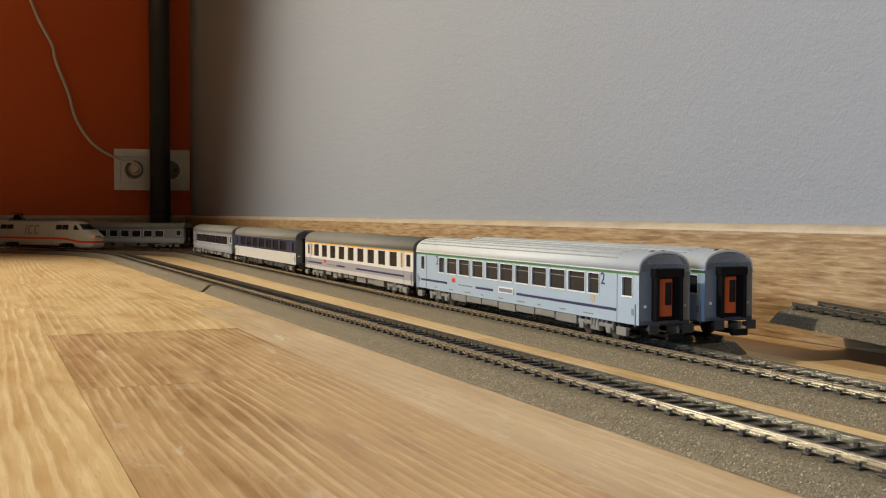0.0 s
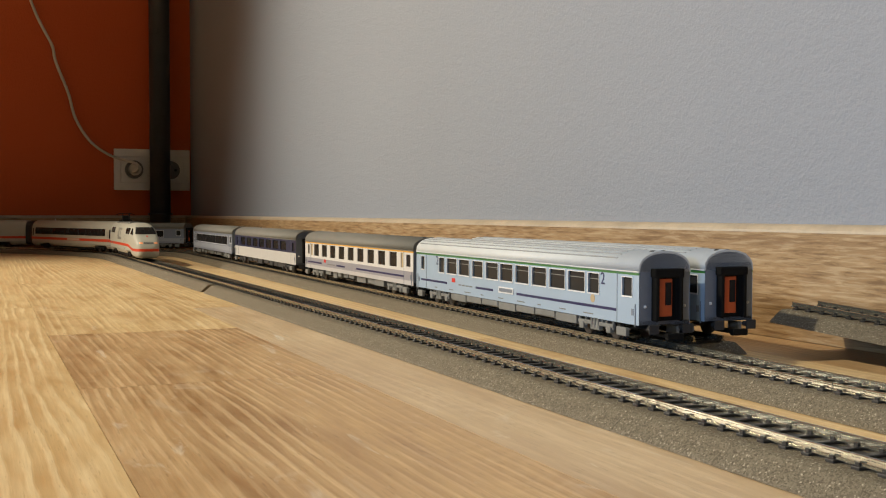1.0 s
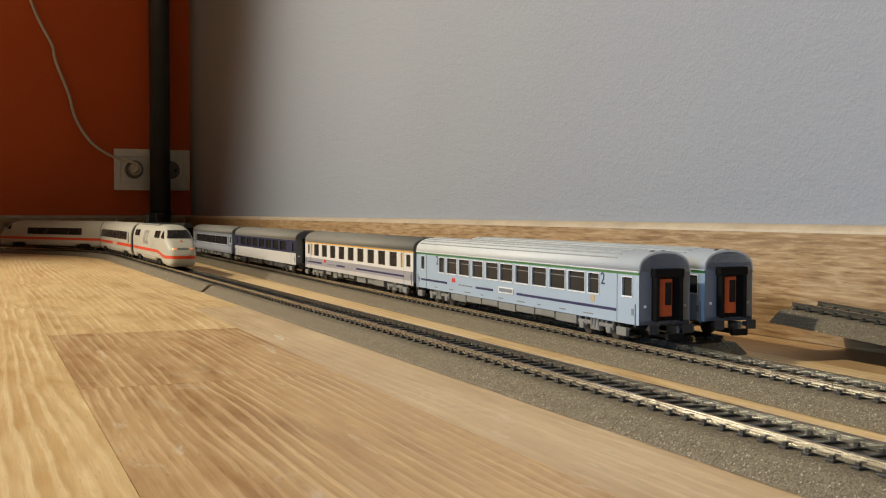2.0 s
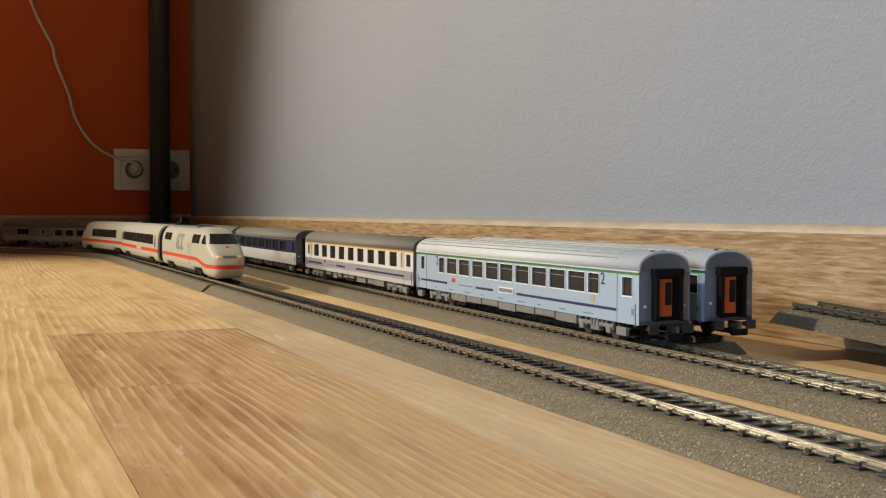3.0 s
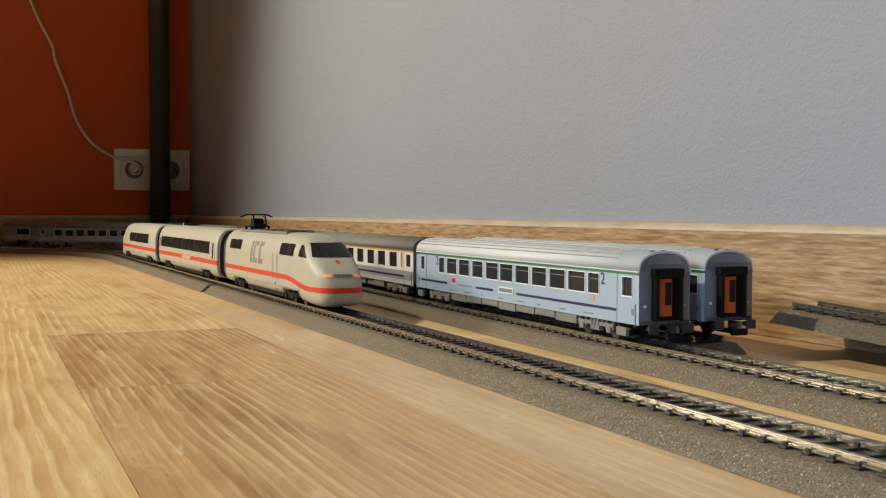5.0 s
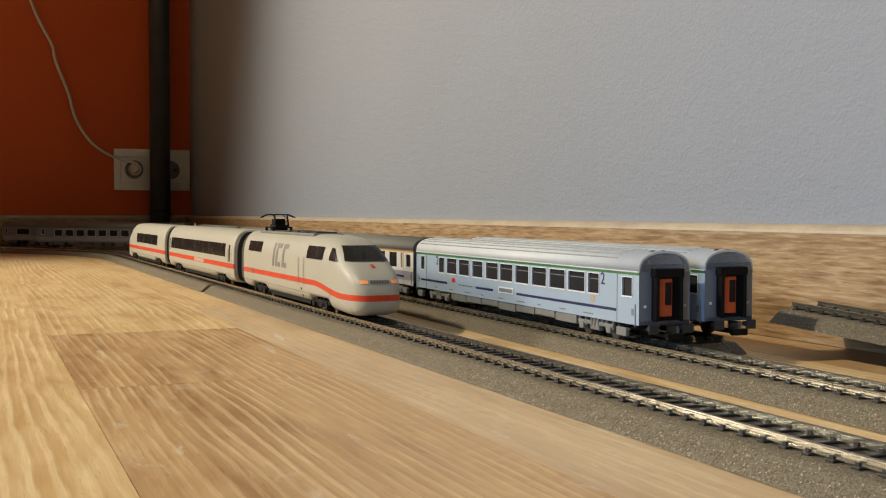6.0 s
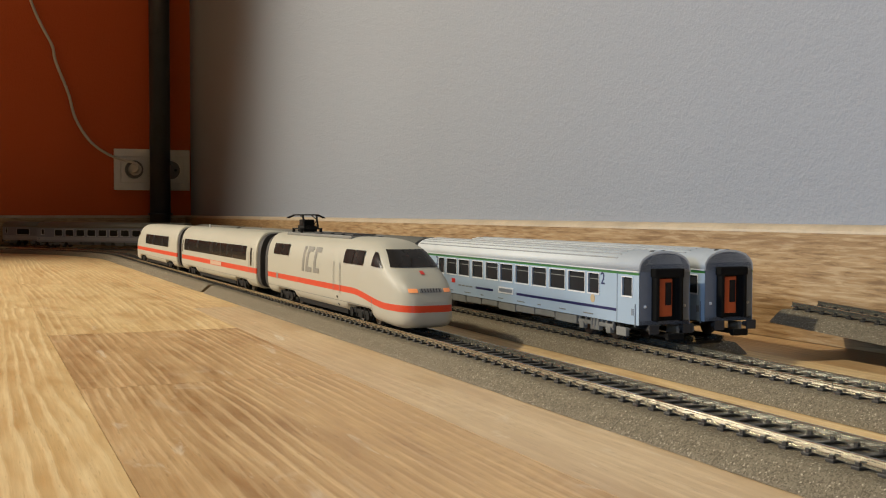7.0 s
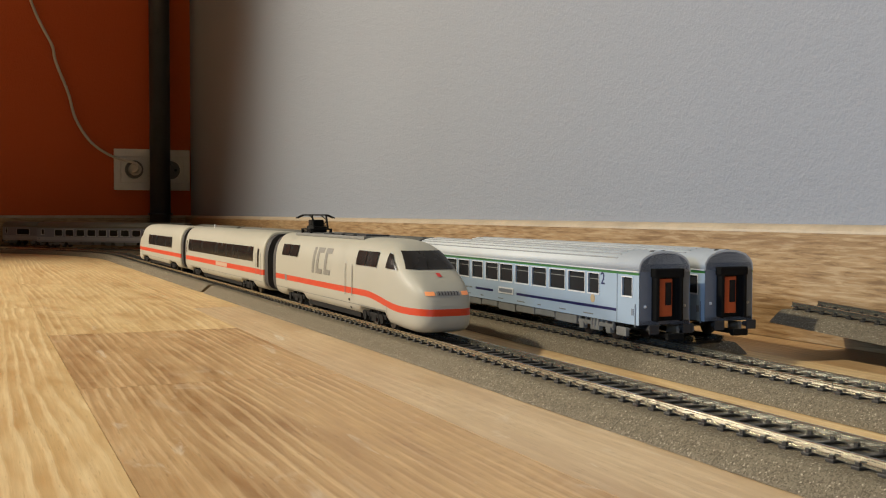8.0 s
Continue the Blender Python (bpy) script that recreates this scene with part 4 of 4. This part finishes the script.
def middle_car(label, length=0.3147):
    root = thing("train_coach", label, "model coach", None, "vehicles of the moving train")
    h = length / 2
    xs = [-h, -h + 0.0006, -h + 0.002, -h + 0.0300, -h + 0.032, -h + 0.072, -h + 0.074, 0, h - 0.074, h - 0.072, h - 0.032, h - 0.030, h - 0.002, h - 0.0006, h]
    rings = []
    for x in xs:
        r = [Vector((x, p.y, p.z)) for p in nose_ring(-0.2, NOSE)]
        k = 0.96 if abs(x) > h - 0.0003 else 0.985 if abs(x) > h - 0.001 else 1.0
        for p in r:
            p.y, p.z = p.y * k, 0.024 + (p.z - 0.024) * k
            if h - 0.0735 < abs(x) < h - 0.0305 and p.z < 0.0098:
                p.z = 0.0098
        rings.append(r)
    bm = bmesh.new()
    skin(bm, rings)
    body = part("body", bm, white_car, root, "glossy ivory body with red waist stripe", smooth=True)
    for s in (-1, 1):
        def plate(x0, x1, z0, z1, mat, name, out=0.0002, lab=""):
            bm = bmesh.new()
            n = 8
            rows = []
            for j in range(5):
                z = z0 + (z1 - z0) * j / 4
                y = surface(-0.2, z, NOSE, s) + s * out
                rows.append([bm.verts.new((x0 + (x1 - x0) * i / n, y, z)) for i in range(n + 1)])
            for a, b in zip(rows, rows[1:]):
                for i in range(n):
                    bm.faces.new((a[i], a[i + 1], b[i + 1], b[i]))
            part(name, bm, mat, body, lab)
        plate(-h + 0.0165, h - 0.0310, 0.0252, 0.0366, tinted, "window_band", 0.0002, "long black window band")
        plate(h - 0.0225, h - 0.0215, 0.008, 0.0385, under_grey, "door_joint", 0.00008)
        plate(h - 0.0085, h - 0.0075, 0.008, 0.0385, under_grey, "door_joint", 0.00008)
        plate(h - 0.0180, h - 0.0130, 0.0215, 0.0355, tinted, "door_window")
        plate(-h + 0.006, -h + 0.0095, 0.0230, 0.0350, tinted, "door_window")
        plate(-0.012, 0.034, 0.0164, 0.0198, stripe_pale, "stripe_text", 0.00012, "pale lettering bar in the stripe")
        for k in range(6):
            plate(-h + 0.085 + k * 0.024, -h + 0.0855 + k * 0.024, 0.0045, 0.0105, under_grey, "skirt_joint", 0.00008)
        plate(-h + 0.004, h - 0.004, 0.0104, 0.0107, under_grey, "skirt_joint", 0.0001)
    for e in (-1, 1):
        bm = bmesh.new()
        rim = [Vector((e * h, p.y * 0.93, 0.024 + (p.z - 0.024) * 0.93)) for p in nose_ring(-0.2, NOSE)]
        skin(bm, [[p - Vector((e * 0.001, 0, 0)) for p in rim], [p + Vector((e * 0.0095, 0, 0)) for p in rim]])
        part("gangway", bm, dark_grey, root, "dark grey rubber gangway between the cars")
        train_bogie(root, e * (h - 0.052))
    part("underfloor", boxed(-h + 0.08, h - 0.08, -0.0145, 0.0145, 0.0030, 0.0075), black, root)
    bm = bmesh.new()
    rod(bm, (-h + 0.06, 0, HI - 0.001), (-h + 0.06, 0, HI + 0.003), 0.0005)
    part("roof_aerial", bm, frame_white, body)
    return root


power_car = nose_vehicle("ivory model high-speed power car with red stripe and lit headlights", True)
train_coach = middle_car("ivory model high-speed coach with black window band and red stripe")
control_car = nose_vehicle("ivory model high-speed control car trailing the train", False)

# ---- on the orange wall ----


def pipe():
    bm = bmesh.new()
    rod(bm, (0, 0, 0.0), (0, 0, 2.49), 0.0209, 32)
    for z in (0.0685,):
        rod(bm, (0, 0, z), (0, 0, z + 0.003), 0.025, 32)
    root = part("heating_pipe", bm, pipe_mat, None, "", True)
    return tagged(root, "thick anthracite painted vertical heating pipe in the corner", "pipe")


pipe_ob = pipe()
pipe_ob.matrix_basis = room @ Matrix.Translation((0.050, -0.0725, 0.001))


def socket(cx, plugged):
    """Wall socket, built in the room's frame on the orange wall (x outwards)."""
    root = thing("wall_socket", "white double-frame wall socket " + ("with a plug in it" if plugged else "standing empty"), "wall socket", room @ Matrix.Translation((0, cx, 0.1635)), "sockets on the orange wall")
    g = 0.0429
    bm = bmesh.new()
    for q in ((-g * 0.93, g * 0.93, -g, -0.027), (-g * 0.93, g * 0.93, 0.027, g), (-g * 0.93, -0.027, -0.027, 0.027), (0.027, g * 0.93, -0.027, 0.027)):
        block(bm, 0.0005, 0.0095, *q, 0.0008)
    part("frame", bm, socket_white, root, "white plastic frame")
    bm = bmesh.new()
    block(bm, 0.0005, 0.0112, -0.0268, 0.0268, -0.0268, 0.0268, 0.0008)
    plate = part("cover_plate", bm, socket_white, root)
    bm = bmesh.new()
    ring = [(0.0205, 0.0113), (0.0218, 0.0126), (0.0200, 0.0128), (0.0188, 0.0116)]
    rings = []
    for i in range(33):
        a = 2 * math.pi * i / 32
        rings.append([(x, r * math.cos(a), r * math.sin(a)) for r, x in ring])
    skin(bm, rings, True, False)
    part("socket_rim", bm, socket_white, plate)
    bm = bmesh.new()
    rod(bm, (0.0113, 0, 0), (0.0116, 0, 0), 0.0192, 32)
    part("socket_well", bm, plain("socket_well_plastic", (0.13, 0.12, 0.11), 0.4), plate)
    if not plugged:
        for y, z in ((-0.0095, 0.0), (0.0095, 0.0), (0.0, 0.0095)):
            bm = bmesh.new()
            rod(bm, (0.0112, y, z), (0.0121, y, z), 0.0028 if z == 0 else 0.0022, 14)
            part("contact_hole" if z == 0 else "earth_pin", bm, black if z == 0 else rail_mat, plate)
    else:
        bm = bmesh.new()
        rod(bm, (0.0115, 0, 0), (0.030, 0, 0), 0.0125, 24)
        rod(bm, (0.030, 0, 0), (0.040, -0.004, 0.002), 0.0085, 16)
        part("plug", bm, cable_mat, root, "round off-white mains plug")
    return root


socket(-0.1189, True)
socket(-0.0433, False)


def cable():
    way = [(0.036, -0.12, 0.1649), (0.04, -0.1179, 0.1742), (0.03, -0.1462, 0.1831), (0.024, -0.1742, 0.1941), (0.018, -0.2073, 0.2199), (0.012, -0.2343, 0.2649), (0.012, -0.2479, 0.3158), (0.012, -0.2711, 0.3773), (0.012, -0.2783, 0.4108), (0.012, -0.3003, 0.4545), (0.012, -0.3179, 0.4981), (0.012, -0.3708, 0.6511), (0.012, -0.4025, 0.9999)]
    pts = []
    for i in range(len(way) - 1):
        p0, p1, p2, p3 = [Vector(way[max(0, min(len(way) - 1, i + d))]) for d in (-1, 0, 1, 2)]
        for j in range(6):
            t = j / 6
            pts.append(0.5 * (2 * p1 + (p2 - p0) * t + (2 * p0 - 5 * p1 + 4 * p2 - p3) * t * t + (3 * p1 - p0 - 3 * p2 + p3) * t ** 3))
    pts.append(Vector(way[-1]))
    cu = bpy.data.curves.new("mains_cable", "CURVE")
    cu.dimensions, cu.bevel_depth, cu.bevel_resolution = "3D", 0.0028, 3
    sp = cu.splines.new("POLY")
    sp.points.add(len(pts) - 1)
    for p, q in zip(sp.points, pts):
        p.co = (*q, 1)
    tmp = bpy.data.objects.new("mains_cable", cu)
    scene.collection.objects.link(tmp)
    me = bpy.data.meshes.new_from_object(tmp.evaluated_get(bpy.context.evaluated_depsgraph_get()))
    bpy.data.objects.remove(tmp)
    me.materials.clear()
    me.materials.append(cable_mat)
    me.polygons.foreach_set("use_smooth", [True] * len(me.polygons))
    ob = new("mains_cable", me)
    ob.matrix_basis = room
    return tagged(ob, "thin off-white mains cable hanging in a curve to the plug", "cable")


cable()

# ---- floor boards, last ----
STRIP = 0.1145
rr = random.Random(5)
meshes = {}


def board(a, b, y, material):
    key = (round(b - a, 3), material.name)
    if key not in meshes:
        meshes[key] = board_mesh(b - a - 0.0003, STRIP - 0.0003, material)
    ob = new("floor_board", meshes[key])
    ob.parent = floor
    ob.matrix_basis = Matrix.Translation((a, y, 0))


OAKS = (oak_pale, oak_mid, oak_brown, oak_grey)
KNOWN = {0: ([1.00, 1.507, 1.722, 2.25], [oak_pale, oak_mid, oak_brown, oak_brown, oak_grey]),
         -1: ([0.62, 1.300, 2.02], [oak_mid, oak_pale, oak_pale, oak_mid]),
         1: ([0.85, 1.35, 2.05], [oak_mid, oak_mid, oak_grey, oak_grey]),
         2: ([0.90, 1.62, 2.20], [oak_pale, oak_pale, oak_mid, oak_pale])}
for k in range(-5, 5):
    y = -0.3535 + k * STRIP
    if y > 0.06:
        continue
    fixed, prints = KNOWN.get(k, ([], []))
    cuts = [-0.1] + fixed
    while cuts[-1] < 4.9:
        cuts.append(round(cuts[-1] + rr.choice((0.215, 0.33, 0.43, 0.645)), 3))
    cuts[-1] = 5.1
    for n, (a, b) in enumerate(zip(cuts, cuts[1:])):
        board(a, b, y, prints[n] if n < len(prints) else rr.choice(OAKS))
for i in range(34):
    board(-0.2, 5.1, -0.3535 - (6 + i) * STRIP, rr.choice(OAKS))


# ---- what moves ----
def ride(s, front, rear):
    """The pose of a vehicle whose two pins ride on the front track, front metres and rear metres behind its own origin."""
    p, _ = path1(s - front)
    q, _ = path1(s - rear)
    d = (p - q).normalized()
    o = p + d * front
    return Matrix.Translation((o.x, o.y, RAIL)) @ Matrix.Rotation(math.atan2(d.y, d.x), 4, "Z")


TIMES = [0.0, 0.5, 1.0, 1.5, 2.0, 2.5, 3.0, 3.5, 4.0, 4.5, 5.0, 5.5, 6.0, 6.5, 7.0, 7.5, 8.0]
NOSE_AT = [-0.1818, 0.0702, 0.2566, 0.3883, 0.508, 0.626, 0.7419, 0.8519, 0.9565, 1.0264, 1.070, 1.105, 1.1372, 1.1742, 1.2138, 1.2305, 1.2364]


def motions():
    walk(power_car, [(t, ride(s, 0.068, LL - 0.050)) for t, s in zip(TIMES, NOSE_AT)])
    back = LL + 0.0356 + 0.3147 / 2
    walk(train_coach, [(t, ride(s - back, -0.105, 0.105)) for t, s in zip(TIMES, NOSE_AT)])
    tail = LL + 0.0356 + 0.3147 + 0.0300 + 0.310
    flip = Matrix.Rotation(math.pi, 4, "Z")
    rows = []
    for t, s in zip(TIMES, NOSE_AT):
        rows.append((t, ride(s - tail, -0.242, -0.068) @ flip))
    walk(control_car, rows)


motions()
